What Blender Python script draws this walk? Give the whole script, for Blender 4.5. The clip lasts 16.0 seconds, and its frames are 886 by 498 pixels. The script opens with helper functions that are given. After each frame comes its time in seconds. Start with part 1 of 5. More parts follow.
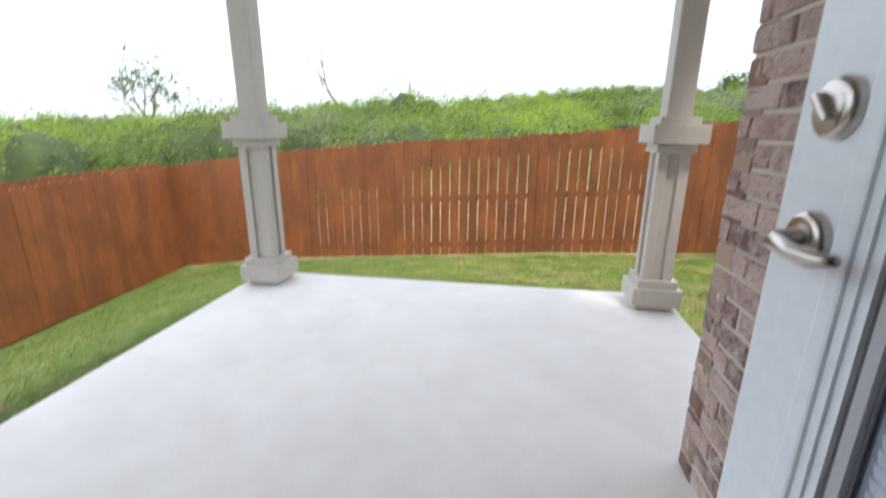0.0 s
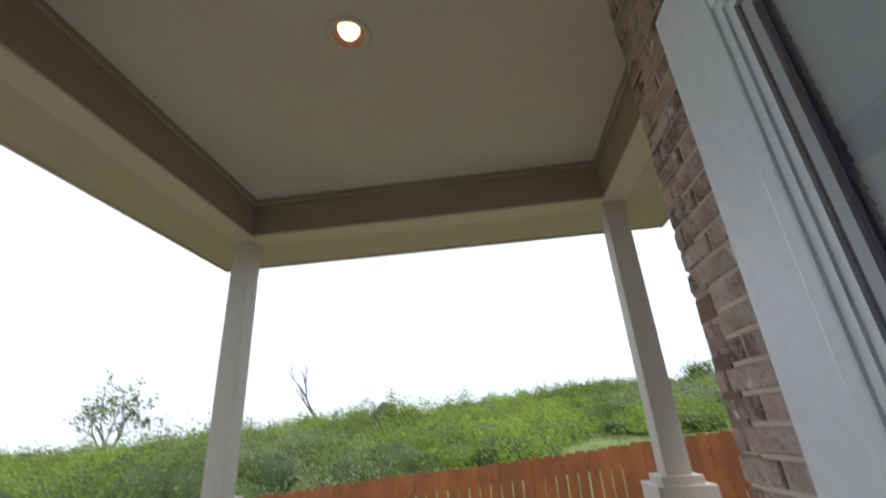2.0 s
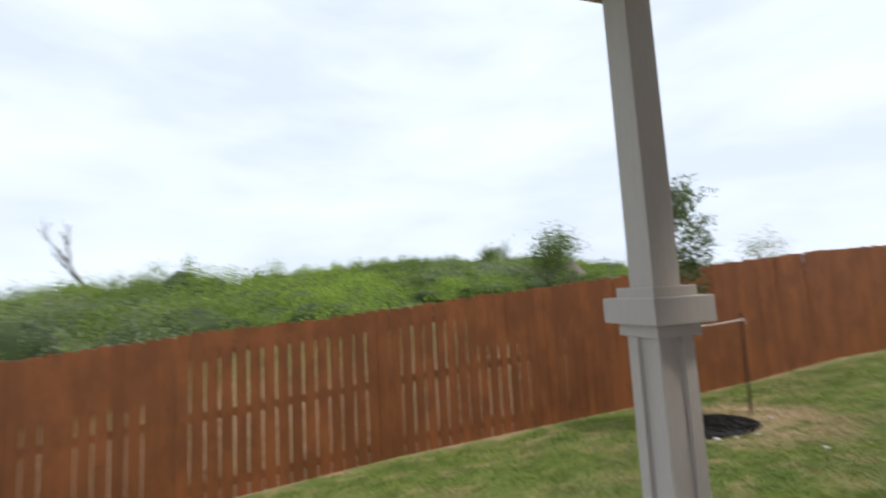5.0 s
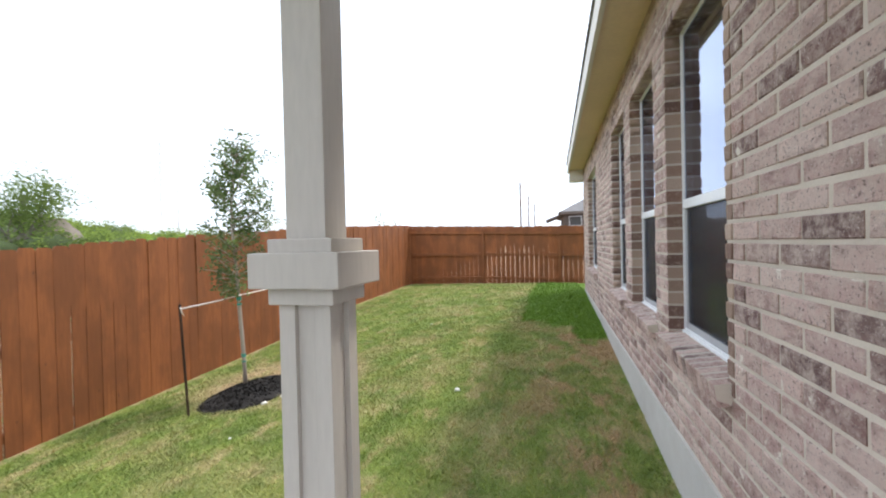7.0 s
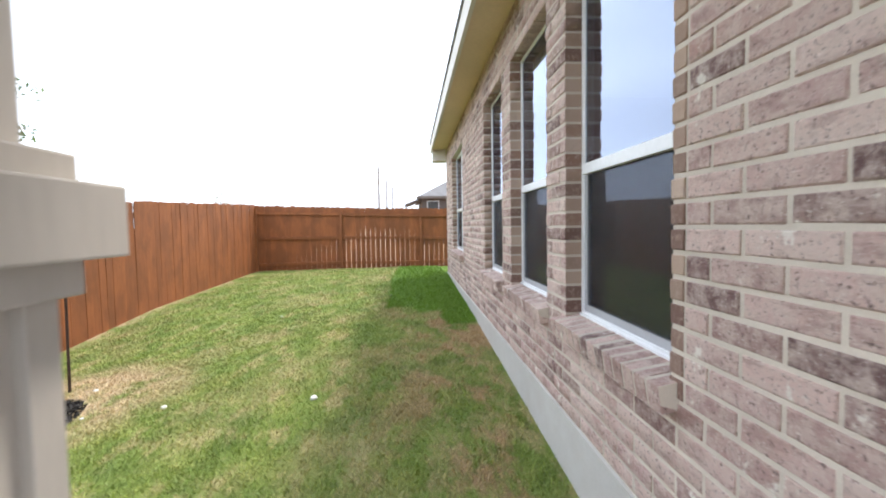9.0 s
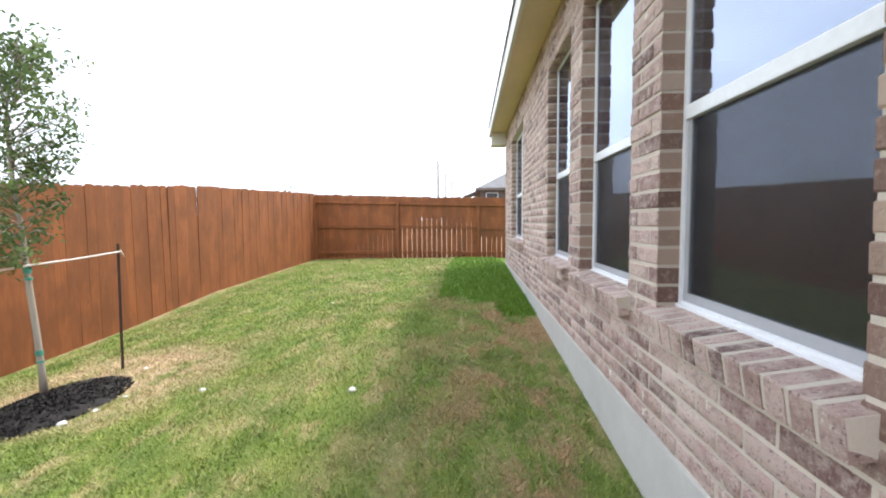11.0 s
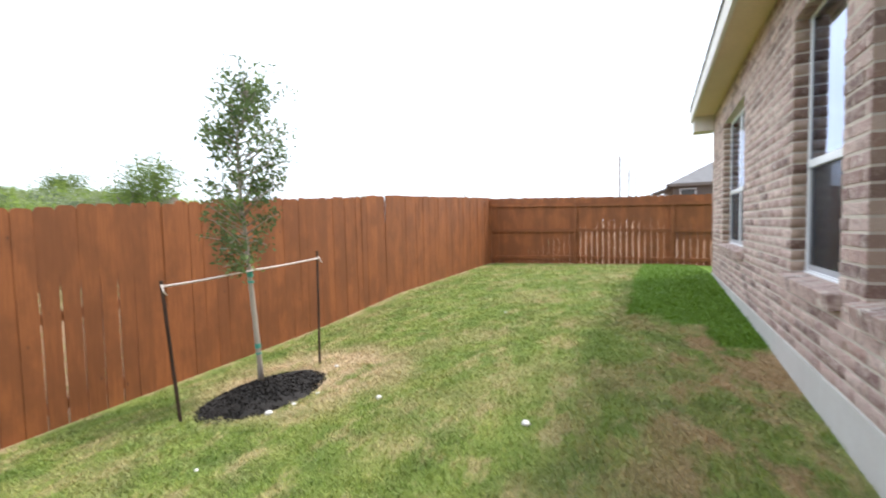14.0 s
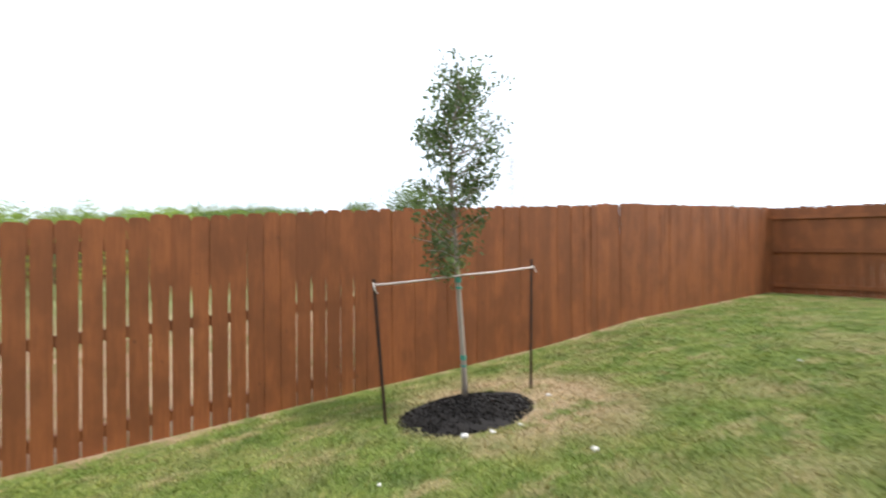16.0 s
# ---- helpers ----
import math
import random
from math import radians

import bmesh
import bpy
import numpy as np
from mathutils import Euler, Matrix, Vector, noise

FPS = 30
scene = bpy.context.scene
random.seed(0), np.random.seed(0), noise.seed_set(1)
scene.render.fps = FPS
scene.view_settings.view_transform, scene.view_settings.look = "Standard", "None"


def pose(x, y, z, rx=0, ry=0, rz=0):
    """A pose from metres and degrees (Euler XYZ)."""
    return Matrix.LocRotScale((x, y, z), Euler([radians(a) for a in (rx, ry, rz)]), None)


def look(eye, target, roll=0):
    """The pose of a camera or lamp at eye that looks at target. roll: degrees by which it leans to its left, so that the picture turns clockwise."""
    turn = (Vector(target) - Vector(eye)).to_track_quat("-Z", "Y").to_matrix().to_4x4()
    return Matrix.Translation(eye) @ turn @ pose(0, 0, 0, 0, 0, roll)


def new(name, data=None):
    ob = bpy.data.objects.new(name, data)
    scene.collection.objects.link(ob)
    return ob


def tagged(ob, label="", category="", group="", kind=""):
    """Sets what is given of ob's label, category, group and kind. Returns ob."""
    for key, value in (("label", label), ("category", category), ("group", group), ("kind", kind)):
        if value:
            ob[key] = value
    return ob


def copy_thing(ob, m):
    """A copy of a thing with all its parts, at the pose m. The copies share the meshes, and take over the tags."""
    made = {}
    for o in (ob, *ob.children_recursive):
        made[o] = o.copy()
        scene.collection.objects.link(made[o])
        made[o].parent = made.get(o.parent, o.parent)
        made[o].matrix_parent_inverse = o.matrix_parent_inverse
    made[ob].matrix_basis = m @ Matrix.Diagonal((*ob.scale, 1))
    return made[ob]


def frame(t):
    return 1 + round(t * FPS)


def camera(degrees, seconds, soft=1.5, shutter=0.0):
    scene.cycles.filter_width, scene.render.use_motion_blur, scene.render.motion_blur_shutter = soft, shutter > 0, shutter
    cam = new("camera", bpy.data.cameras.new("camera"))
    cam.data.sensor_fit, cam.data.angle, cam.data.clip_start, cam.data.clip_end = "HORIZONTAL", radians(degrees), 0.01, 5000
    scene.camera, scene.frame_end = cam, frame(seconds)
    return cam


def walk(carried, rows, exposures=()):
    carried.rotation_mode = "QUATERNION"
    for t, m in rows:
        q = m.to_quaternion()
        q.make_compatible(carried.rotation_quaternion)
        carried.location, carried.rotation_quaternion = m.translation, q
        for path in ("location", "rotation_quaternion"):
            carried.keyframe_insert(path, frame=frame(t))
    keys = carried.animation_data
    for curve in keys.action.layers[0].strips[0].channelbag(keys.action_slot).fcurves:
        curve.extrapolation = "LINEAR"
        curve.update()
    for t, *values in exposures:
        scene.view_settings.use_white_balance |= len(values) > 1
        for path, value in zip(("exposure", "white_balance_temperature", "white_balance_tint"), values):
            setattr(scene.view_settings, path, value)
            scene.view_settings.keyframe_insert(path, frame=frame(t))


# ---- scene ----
cam = camera(91.1, 16.0, soft=1.9, shutter=0.5)
PATH = [
    (0, (-0.571, -1.269, 1.03), (-0.869, 0.632, 0.487), 0.4),
    (0.5, (-0.561, -1.249, 1.112), (-0.758, 0.731, 0.908), -2.4),
    (1, (-0.572, -1.23, 1.182), (-0.696, 0.766, 1.218), -2.8),
    (1.5, (-0.584, -1.232, 1.264), (-0.675, 0.726, 1.659), -2.7),
    (2, (-0.575, -1.26, 1.364), (-0.751, 0.578, 2.132), -3.8),
    (2.5, (-0.551, -1.223, 1.389), (-0.863, 0.562, 2.235), -4.2),
    (3, (-0.561, -1.127, 1.363), (-0.995, 0.667, 2.131), -3.6),
    (3.2, (-0.589, -1.054, 1.316), (-1.013, 0.764, 2.035), -4.0),
    (5.3, (-1.03, 0.098, 1.07), (-0.113, 1.872, 1.167), -2.9),
    (5.5, (-1.001, 0.173, 1.041), (0.14, 1.816, 1.061), -2.8),
    (6, (-0.922, 0.347, 1.016), (0.733, 1.469, 0.973), -2.4),
    (6.5, (-0.899, 0.526, 1.028), (0.972, 1.233, 1.022), -0.4),
    (7, (-0.89, 0.656, 1.064), (1.048, 1.152, 1.039), -1.3),
    (7.5, (-0.784, 0.753, 1.052), (1.184, 1.106, 1.004), -1.1),
    (8, (-0.652, 0.786, 1.041), (1.344, 0.905, 0.97), -0.5),
    (8.5, (-0.452, 0.814, 1.02), (1.544, 0.764, 0.91), -1.1),
    (9, (-0.237, 0.801, 0.985), (1.755, 0.655, 0.879), -0.9),
    (9.5, (0.01, 0.746, 0.955), (2.006, 0.721, 0.834), -1.3),
    (9.7, (0.08, 0.729, 0.941), (2.078, 0.772, 0.86), -1.1),
    (11.8, (0.197, 0.76, 0.833), (2.18, 0.957, 0.658), -0.1),
    (12, (0.199, 0.761, 0.845), (2.174, 1.05, 0.717), -0.1),
    (12.5, (0.235, 0.774, 0.883), (2.152, 1.34, 0.821), -1.6),
    (13, (0.32, 0.815, 0.899), (2.172, 1.567, 0.822), -1.0),
    (13.5, (0.442, 0.854, 0.895), (2.283, 1.623, 0.763), -0.7),
    (14, (0.585, 0.859, 0.898), (2.377, 1.742, 0.789), -1.3),
    (14.5, (0.727, 0.864, 0.91), (2.364, 2.012, 0.871), -1.4),
    (15, (0.823, 0.906, 0.859), (2.371, 2.172, 0.854), -1.3),
    (15.5, (0.969, 1.015, 0.768), (2.359, 2.453, 0.725), 0.6),
    (16, (1.175, 1.151, 0.753), (2.279, 2.819, 0.755), -0.3),
]
EXPOSURES = [(0,0.7),(1,0.5),(2,0.12),(3.2,-0.24),(5.5,-0.2),(6.2,0.15),(7,0.63),(8,0.8),(9,0.93),(10.5,0.97),(12,1.0),(13.5,0.95),(14,0.82),(14.5,0.66),(16,0.45)]
walk(cam, [(t, look(eye, target, roll)) for t, eye, target, roll in PATH], EXPOSURES)

# ---- world, sun, exposure ----
SUN = Vector((0.31, -0.36, 1.0))
world = bpy.data.worlds.new("sky")
scene.world = world
world.use_nodes = True
wn, wl = world.node_tree.nodes, world.node_tree.links
wn.clear()
w_out = wn.new("ShaderNodeOutputWorld")
w_bg = wn.new("ShaderNodeBackground")
w_sky = wn.new("ShaderNodeTexSky")
w_sky.sky_type, w_sky.sun_disc = "NISHITA", False
w_sky.sun_elevation, w_sky.sun_rotation = radians(64.6), radians(139)
w_sky.air_density, w_sky.dust_density = 1.0, 3.0
w_co = wn.new("ShaderNodeTexCoord")
w_map = wn.new("ShaderNodeMapping")
w_map.inputs["Scale"].default_value = (1.0, 1.0, 3.2)
w_noise = wn.new("ShaderNodeTexNoise")
w_noise.inputs["Scale"].default_value, w_noise.inputs["Detail"].default_value = 2.6, 7.0
w_ramp = wn.new("ShaderNodeValToRGB")
w_ramp.color_ramp.elements[0].position, w_ramp.color_ramp.elements[1].position = 0.34, 0.62
w_ramp.color_ramp.elements[0].color, w_ramp.color_ramp.elements[1].color = (0.80, 0.80, 0.80, 1), (1, 1, 1, 1)
w_mix = wn.new("ShaderNodeMix")
w_mix.data_type = "RGBA"
w_mix.inputs["B"].default_value = (11.2, 12.4, 14.2, 1)
wl.new(w_co.outputs["Generated"], w_map.inputs["Vector"])
wl.new(w_map.outputs["Vector"], w_noise.inputs["Vector"])
wl.new(w_noise.outputs["Fac"], w_ramp.inputs["Fac"])
wl.new(w_ramp.outputs["Color"], w_mix.inputs["Factor"])
wl.new(w_sky.outputs["Color"], w_mix.inputs["A"])
wl.new(w_mix.outputs["Result"], w_bg.inputs["Color"])
w_bg.inputs["Strength"].default_value = 0.1
wl.new(w_bg.outputs["Background"], w_out.inputs["Surface"])

sun_data = bpy.data.lights.new("sun", "SUN")
sun_data.energy, sun_data.angle, sun_data.color = 2.3, radians(8), (1.0, 0.95, 0.88)
sun = new("sun", sun_data)
sun.matrix_world = look(tuple(SUN * 30), (0, 0, 0))


# ---- materials ----
def material(name, rough=0.6, metal=0.0):
    m = bpy.data.materials.new(name)
    m.use_nodes = True
    b = m.node_tree.nodes["Principled BSDF"]
    b.inputs["Roughness"].default_value, b.inputs["Metallic"].default_value = rough, metal
    return m, m.node_tree.nodes, m.node_tree.links, b


def position(nodes, links, scale=(1, 1, 1)):
    geo = nodes.new("ShaderNodeNewGeometry")
    mp = nodes.new("ShaderNodeMapping")
    mp.inputs["Scale"].default_value = scale
    links.new(geo.outputs["Position"], mp.inputs["Vector"])
    return mp.outputs["Vector"]


def noise_node(nodes, links, vec, scale, detail=4.0, rough=0.55):
    n = nodes.new("ShaderNodeTexNoise")
    n.inputs["Scale"].default_value, n.inputs["Detail"].default_value, n.inputs["Roughness"].default_value = scale, detail, rough
    links.new(vec, n.inputs["Vector"])
    return n.outputs["Fac"]


def ramp(nodes, links, fac, stops):
    r = nodes.new("ShaderNodeValToRGB")
    while len(r.color_ramp.elements) < len(stops):
        r.color_ramp.elements.new(0.5)
    for e, (p, c) in zip(r.color_ramp.elements, stops):
        e.position, e.color = p, (*c, 1)
    links.new(fac, r.inputs["Fac"])
    return r.outputs["Color"]


def mixed(nodes, links, fac, a, b, mode="MIX"):
    m = nodes.new("ShaderNodeMix")
    m.data_type, m.blend_type = "RGBA", mode
    for sock, v in (("Factor", fac), ("A", a), ("B", b)):
        if isinstance(v, (int, float)):
            m.inputs[sock].default_value = v
        elif isinstance(v, tuple):
            m.inputs[sock].default_value = (*v, 1)
        else:
            links.new(v, m.inputs[sock])
    return m.outputs["Result"]


def bump(nodes, links, bsdf, height, strength=0.3, distance=0.005):
    b = nodes.new("ShaderNodeBump")
    b.inputs["Strength"].default_value, b.inputs["Distance"].default_value = strength, distance
    links.new(height, b.inputs["Height"])
    links.new(b.outputs["Normal"], bsdf.inputs["Normal"])


def piece_random(nodes, links):
    """A random value for each object and each island."""
    info, geo = nodes.new("ShaderNodeObjectInfo"), nodes.new("ShaderNodeNewGeometry")
    add, fr = nodes.new("ShaderNodeMath"), nodes.new("ShaderNodeMath")
    fr.operation = "FRACT"
    links.new(info.outputs["Random"], add.inputs[0])
    links.new(geo.outputs["Random Per Island"], add.inputs[1])
    links.new(add.outputs[0], fr.inputs[0])
    return fr.outputs[0]


def plain(name, color, rough=0.6, metal=0.0, grain=40.0, vary=0.12, relief=0.15, scale=(1, 1, 1)):
    """A paint or solid with two scales of variation."""
    m, n, l, b = material(name, rough, metal)
    v = position(n, l, scale)
    fine, broad = noise_node(n, l, v, grain, 5), noise_node(n, l, v, 1.7, 3)
    lo = tuple(c * (1 - vary) for c in color)
    hi = tuple(min(1, c * (1 + vary * 0.6)) for c in color)
    c1 = ramp(n, l, broad, [(0.3, lo), (0.7, hi)])
    c2 = ramp(n, l, fine, [(0.3, (0.92, 0.92, 0.92)), (0.7, (1, 1, 1))])
    l.new(mixed(n, l, 1.0, c1, c2, "MULTIPLY"), b.inputs["Base Color"])
    bump(n, l, b, fine, relief, 0.003)
    return m


def brick_material():
    m, n, l, b = material("brick", 0.9)
    v = position(n, l)
    rnd = piece_random(n, l)
    base = ramp(n, l, rnd, [(0.0, (0.44, 0.265, 0.225)), (0.12, (0.68, 0.511, 0.446)), (0.26, (0.52, 0.347, 0.309)), (0.38, (0.72, 0.56, 0.49)), (0.50, (0.36, 0.212, 0.191)),
                            (0.60, (0.66, 0.482, 0.421)), (0.70, (0.50, 0.333, 0.304)), (0.80, (0.24, 0.135, 0.122)), (0.93, (0.15, 0.0849, 0.0813)), (1.0, (0.58, 0.43, 0.37))])
    blot = noise_node(n, l, v, 18, 6, 0.7)
    c = mixed(n, l, ramp(n, l, blot, [(0.42, (0, 0, 0)), (0.58, (0.7, 0.7, 0.7))]), base, (0.63, 0.505, 0.44))
    smear = noise_node(n, l, position(n, l, (1.0, 1.0, 2.2)), 8, 5, 0.65)
    c = mixed(n, l, ramp(n, l, smear, [(0.50, (0, 0, 0)), (0.62, (0.5, 0.5, 0.5))]), c, (0.30, 0.185, 0.16))
    pits = noise_node(n, l, v, 75, 4, 0.75)
    c = mixed(n, l, ramp(n, l, pits, [(0.56, (0, 0, 0)), (0.66, (0.9, 0.9, 0.9))]), c, (0.13, 0.082, 0.075))
    fleck = noise_node(n, l, position(n, l, (1.0, 1.0, 1.4)), 105, 3, 0.7)
    c = mixed(n, l, ramp(n, l, fleck, [(0.60, (0, 0, 0)), (0.68, (0.75, 0.75, 0.75))]), c, (0.74, 0.65, 0.58))
    chalk = noise_node(n, l, v, 9, 4, 0.65)
    c = mixed(n, l, ramp(n, l, chalk, [(0.63, (0, 0, 0)), (0.665, (0.9, 0.9, 0.9))]), c, (0.78, 0.72, 0.64))
    l.new(c, b.inputs["Base Color"])
    bump(n, l, b, noise_node(n, l, v, 55, 6, 0.75), 1.0, 0.012)
    return m


def cedar_material(name, tint):
    m, n, l, b = material(name, 0.72)
    v = position(n, l)
    rnd = piece_random(n, l)
    base = ramp(n, l, rnd, [(0.0, tuple(c * 0.80 for c in tint)), (0.4, tint), (0.7, tuple(c * 1.12 for c in tint)), (1.0, tuple(c * 0.9 for c in tint))])
    grain = noise_node(n, l, position(n, l, (30, 30, 1.6)), 2.2, 6, 0.6)
    c = mixed(n, l, 0.75, base, ramp(n, l, grain, [(0.3, (0.62, 0.58, 0.55)), (0.62, (1, 1, 1))]), "MULTIPLY")
    stain = noise_node(n, l, position(n, l, (1.3, 1.3, 0.7)), 2.4, 4, 0.6)
    c = mixed(n, l, ramp(n, l, stain, [(0.40, (0.7, 0.7, 0.7)), (0.58, (0, 0, 0))]), c, tuple(x * 0.58 for x in tint))
    knot = n.new("ShaderNodeTexVoronoi")
    knot.inputs["Scale"].default_value = 3.3
    l.new(position(n, l, (2.2, 2.2, 1.0)), knot.inputs["Vector"])
    c = mixed(n, l, ramp(n, l, knot.outputs["Distance"], [(0.03, (0.8, 0.8, 0.8)), (0.075, (0, 0, 0))]), c, (0.07, 0.025, 0.012))
    l.new(c, b.inputs["Base Color"])
    bump(n, l, b, grain, 0.45, 0.004)
    return m


def lawn_color(n, l):
    v = position(n, l)
    patch, mid, fine = noise_node(n, l, v, 0.95, 5, 0.62), noise_node(n, l, v, 3.1, 5, 0.65), noise_node(n, l, v, 24, 4, 0.7)
    green = ramp(n, l, mid, [(0.3, (0.088, 0.142, 0.020)), (0.5, (0.145, 0.204, 0.034)), (0.7, (0.215, 0.255, 0.058))])
    small = noise_node(n, l, position(n, l, (1.0, 1.7, 1.0)), 2.3, 6, 0.72)
    c = mixed(n, l, ramp(n, l, small, [(0.51, (0, 0, 0)), (0.64, (0.66, 0.66, 0.66))]), green, (0.39, 0.31, 0.17))
    c = mixed(n, l, ramp(n, l, patch, [(0.50, (0, 0, 0)), (0.66, (0.5, 0.5, 0.5))]), c, (0.29, 0.245, 0.12))
    c = mixed(n, l, ramp(n, l, fine, [(0.56, (0, 0, 0)), (0.72, (0.45, 0.45, 0.45))]), c, (0.34, 0.29, 0.15))
    # dry, trampled turf along the house
    geo, sep, lo = n.new("ShaderNodeNewGeometry"), n.new("ShaderNodeSeparateXYZ"), n.new("ShaderNodeMapRange")
    l.new(geo.outputs["Position"], sep.inputs[0])
    lo.inputs["From Min"].default_value, lo.inputs["From Max"].default_value = 1.55, 0.5
    l.new(sep.outputs["Y"], lo.inputs["Value"])
    dry = ramp(n, l, noise_node(n, l, position(n, l, (0.8, 1.5, 1.0)), 1.5, 6, 0.66), [(0.51, (0, 0, 0)), (0.60, (0.85, 0.85, 0.85))])
    k = n.new("ShaderNodeMath")
    k.operation = "MULTIPLY"
    l.new(dry, k.inputs[0])
    l.new(lo.outputs["Result"], k.inputs[1])
    c = mixed(n, l, k.outputs[0], c, (0.33, 0.215, 0.12))
    # the turf turns a darker green towards the low end of the yard
    low = n.new("ShaderNodeMapRange")
    low.inputs["From Min"].default_value, low.inputs["From Max"].default_value = -0.8, -3.2
    l.new(sep.outputs["X"], low.inputs["Value"])
    c = mixed(n, l, low.outputs["Result"], c, mixed(n, l, 0.6, c, (0.075, 0.135, 0.024)))
    # straw where the turf was cut for the tree
    far = n.new("ShaderNodeVectorMath")
    far.operation = "DISTANCE"
    l.new(geo.outputs["Position"], far.inputs[0])
    far.inputs[1].default_value = (3.72, 3.9, -0.5)
    near, e = n.new("ShaderNodeMapRange"), n.new("ShaderNodeMath")
    near.inputs["From Min"].default_value, near.inputs["From Max"].default_value = 1.15, 0.65
    l.new(far.outputs["Value"], near.inputs["Value"])
    e.operation = "MULTIPLY"
    l.new(near.outputs["Result"], e.inputs[0])
    l.new(ramp(n, l, noise_node(n, l, v, 3.6, 6, 0.7), [(0.34, (0, 0, 0)), (0.50, (1, 1, 1))]), e.inputs[1])
    c = mixed(n, l, e.outputs[0], c, (0.40, 0.31, 0.19))
    return v, c, fine


def sod(n, l, c):
    """Lush sod by the far end of the house wall."""
    geo = n.new("ShaderNodeNewGeometry")
    sep = n.new("ShaderNodeSeparateXYZ")
    l.new(geo.outputs["Position"], sep.inputs[0])
    wob = noise_node(n, l, geo.outputs["Position"], 2.5, 3)

    def step(value, edge, sign, width):
        a, d, mul = n.new("ShaderNodeMath"), n.new("ShaderNodeMath"), n.new("ShaderNodeMath")
        a.operation, d.operation, mul.operation = "ADD", "MULTIPLY", "MULTIPLY_ADD"
        l.new(value, a.inputs[0])
        a.inputs[1].default_value = -edge
        l.new(wob, d.inputs[0])
        d.inputs[1].default_value = 0.35
        s = n.new("ShaderNodeMath")
        s.operation = "ADD"
        l.new(a.outputs[0], s.inputs[0])
        l.new(d.outputs[0], s.inputs[1])
        l.new(s.outputs[0], mul.inputs[0])
        mul.inputs[1].default_value, mul.inputs[2].default_value = sign / width, 0.5
        mul.use_clamp = True
        return mul.outputs[0]

    def rect(x, y):
        k = n.new("ShaderNodeMath")
        k.operation = "MULTIPLY"
        l.new(step(sep.outputs["X"], x + 0.17, 1, 0.10), k.inputs[0])
        l.new(step(sep.outputs["Y"], y + 0.17, -1, 0.08), k.inputs[1])
        return k.outputs[0]

    k = n.new("ShaderNodeMath")
    k.operation = "MAXIMUM"
    m = n.new("ShaderNodeMath")
    m.operation = "MAXIMUM"
    l.new(rect(6.05, 1.2), m.inputs[0])
    l.new(rect(5.65, 0.8), m.inputs[1])
    l.new(m.outputs[0], k.inputs[0])
    l.new(rect(4.93, 0.42), k.inputs[1])
    return mixed(n, l, k.outputs[0], c, (0.085, 0.168, 0.006))


def ground_material():
    m, n, l, b = material("lawn", 0.95)
    v, c, fine = lawn_color(n, l)
    c = sod(n, l, c)
    geo = n.new("ShaderNodeNewGeometry")
    sep = n.new("ShaderNodeSeparateXYZ")
    l.new(geo.outputs["Position"], sep.inputs[0])
    # a worn, dry strip of soil along the rear fence, and dry ground behind it
    dirt = mixed(n, l, noise_node(n, l, v, 5, 5, 0.7), (0.38, 0.22, 0.13), (0.46, 0.36, 0.22))
    k = n.new("ShaderNodeMapRange")
    k.inputs["From Min"].default_value, k.inputs["From Max"].default_value = 5.12, 5.62
    wob, add = noise_node(n, l, v, 2.2, 5, 0.7), n.new("ShaderNodeMath")
    add.operation = "MULTIPLY_ADD"
    l.new(wob, add.inputs[0])
    add.inputs[1].default_value = 2.4
    off = n.new("ShaderNodeMath")
    off.operation = "SUBTRACT"
    l.new(sep.outputs["Y"], add.inputs[2])
    l.new(add.outputs[0], off.inputs[0])
    off.inputs[1].default_value = 1.28
    l.new(off.outputs[0], k.inputs["Value"])
    c = mixed(n, l, k.outputs["Result"], c, dirt)
    far = n.new("ShaderNodeMapRange")
    far.inputs["From Min"].default_value, far.inputs["From Max"].default_value = 9.0, 12.5
    l.new(sep.outputs["Y"], far.inputs["Value"])
    field = ramp(n, l, noise_node(n, l, v, 0.35, 6, 0.65), [(0.35, (0.14, 0.21, 0.06)), (0.6, (0.27, 0.31, 0.12)), (0.75, (0.36, 0.36, 0.18))])
    # the lawn's ground is slightly darker than the blades on it
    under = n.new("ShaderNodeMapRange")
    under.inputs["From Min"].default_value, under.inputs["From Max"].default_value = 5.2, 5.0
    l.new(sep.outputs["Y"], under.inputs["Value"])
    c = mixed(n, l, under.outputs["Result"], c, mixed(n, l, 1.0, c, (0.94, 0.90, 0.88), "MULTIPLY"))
    c = mixed(n, l, far.outputs["Result"], c, field)
    deep = n.new("ShaderNodeMapRange")
    deep.inputs["From Min"].default_value, deep.inputs["From Max"].default_value = 17.0, 23.0
    l.new(sep.outputs["Y"], deep.inputs["Value"])
    c = mixed(n, l, deep.outputs["Result"], c, (0.11, 0.16, 0.055))
    east = n.new("ShaderNodeMapRange")
    east.inputs["From Min"].default_value, east.inputs["From Max"].default_value = 13.0, 13.4
    l.new(sep.outputs["X"], east.inputs["Value"])
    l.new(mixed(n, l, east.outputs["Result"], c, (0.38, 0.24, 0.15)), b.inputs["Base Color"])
    bump(n, l, b, noise_node(n, l, v, 60, 5, 0.7), 0.8, 0.02)
    return m


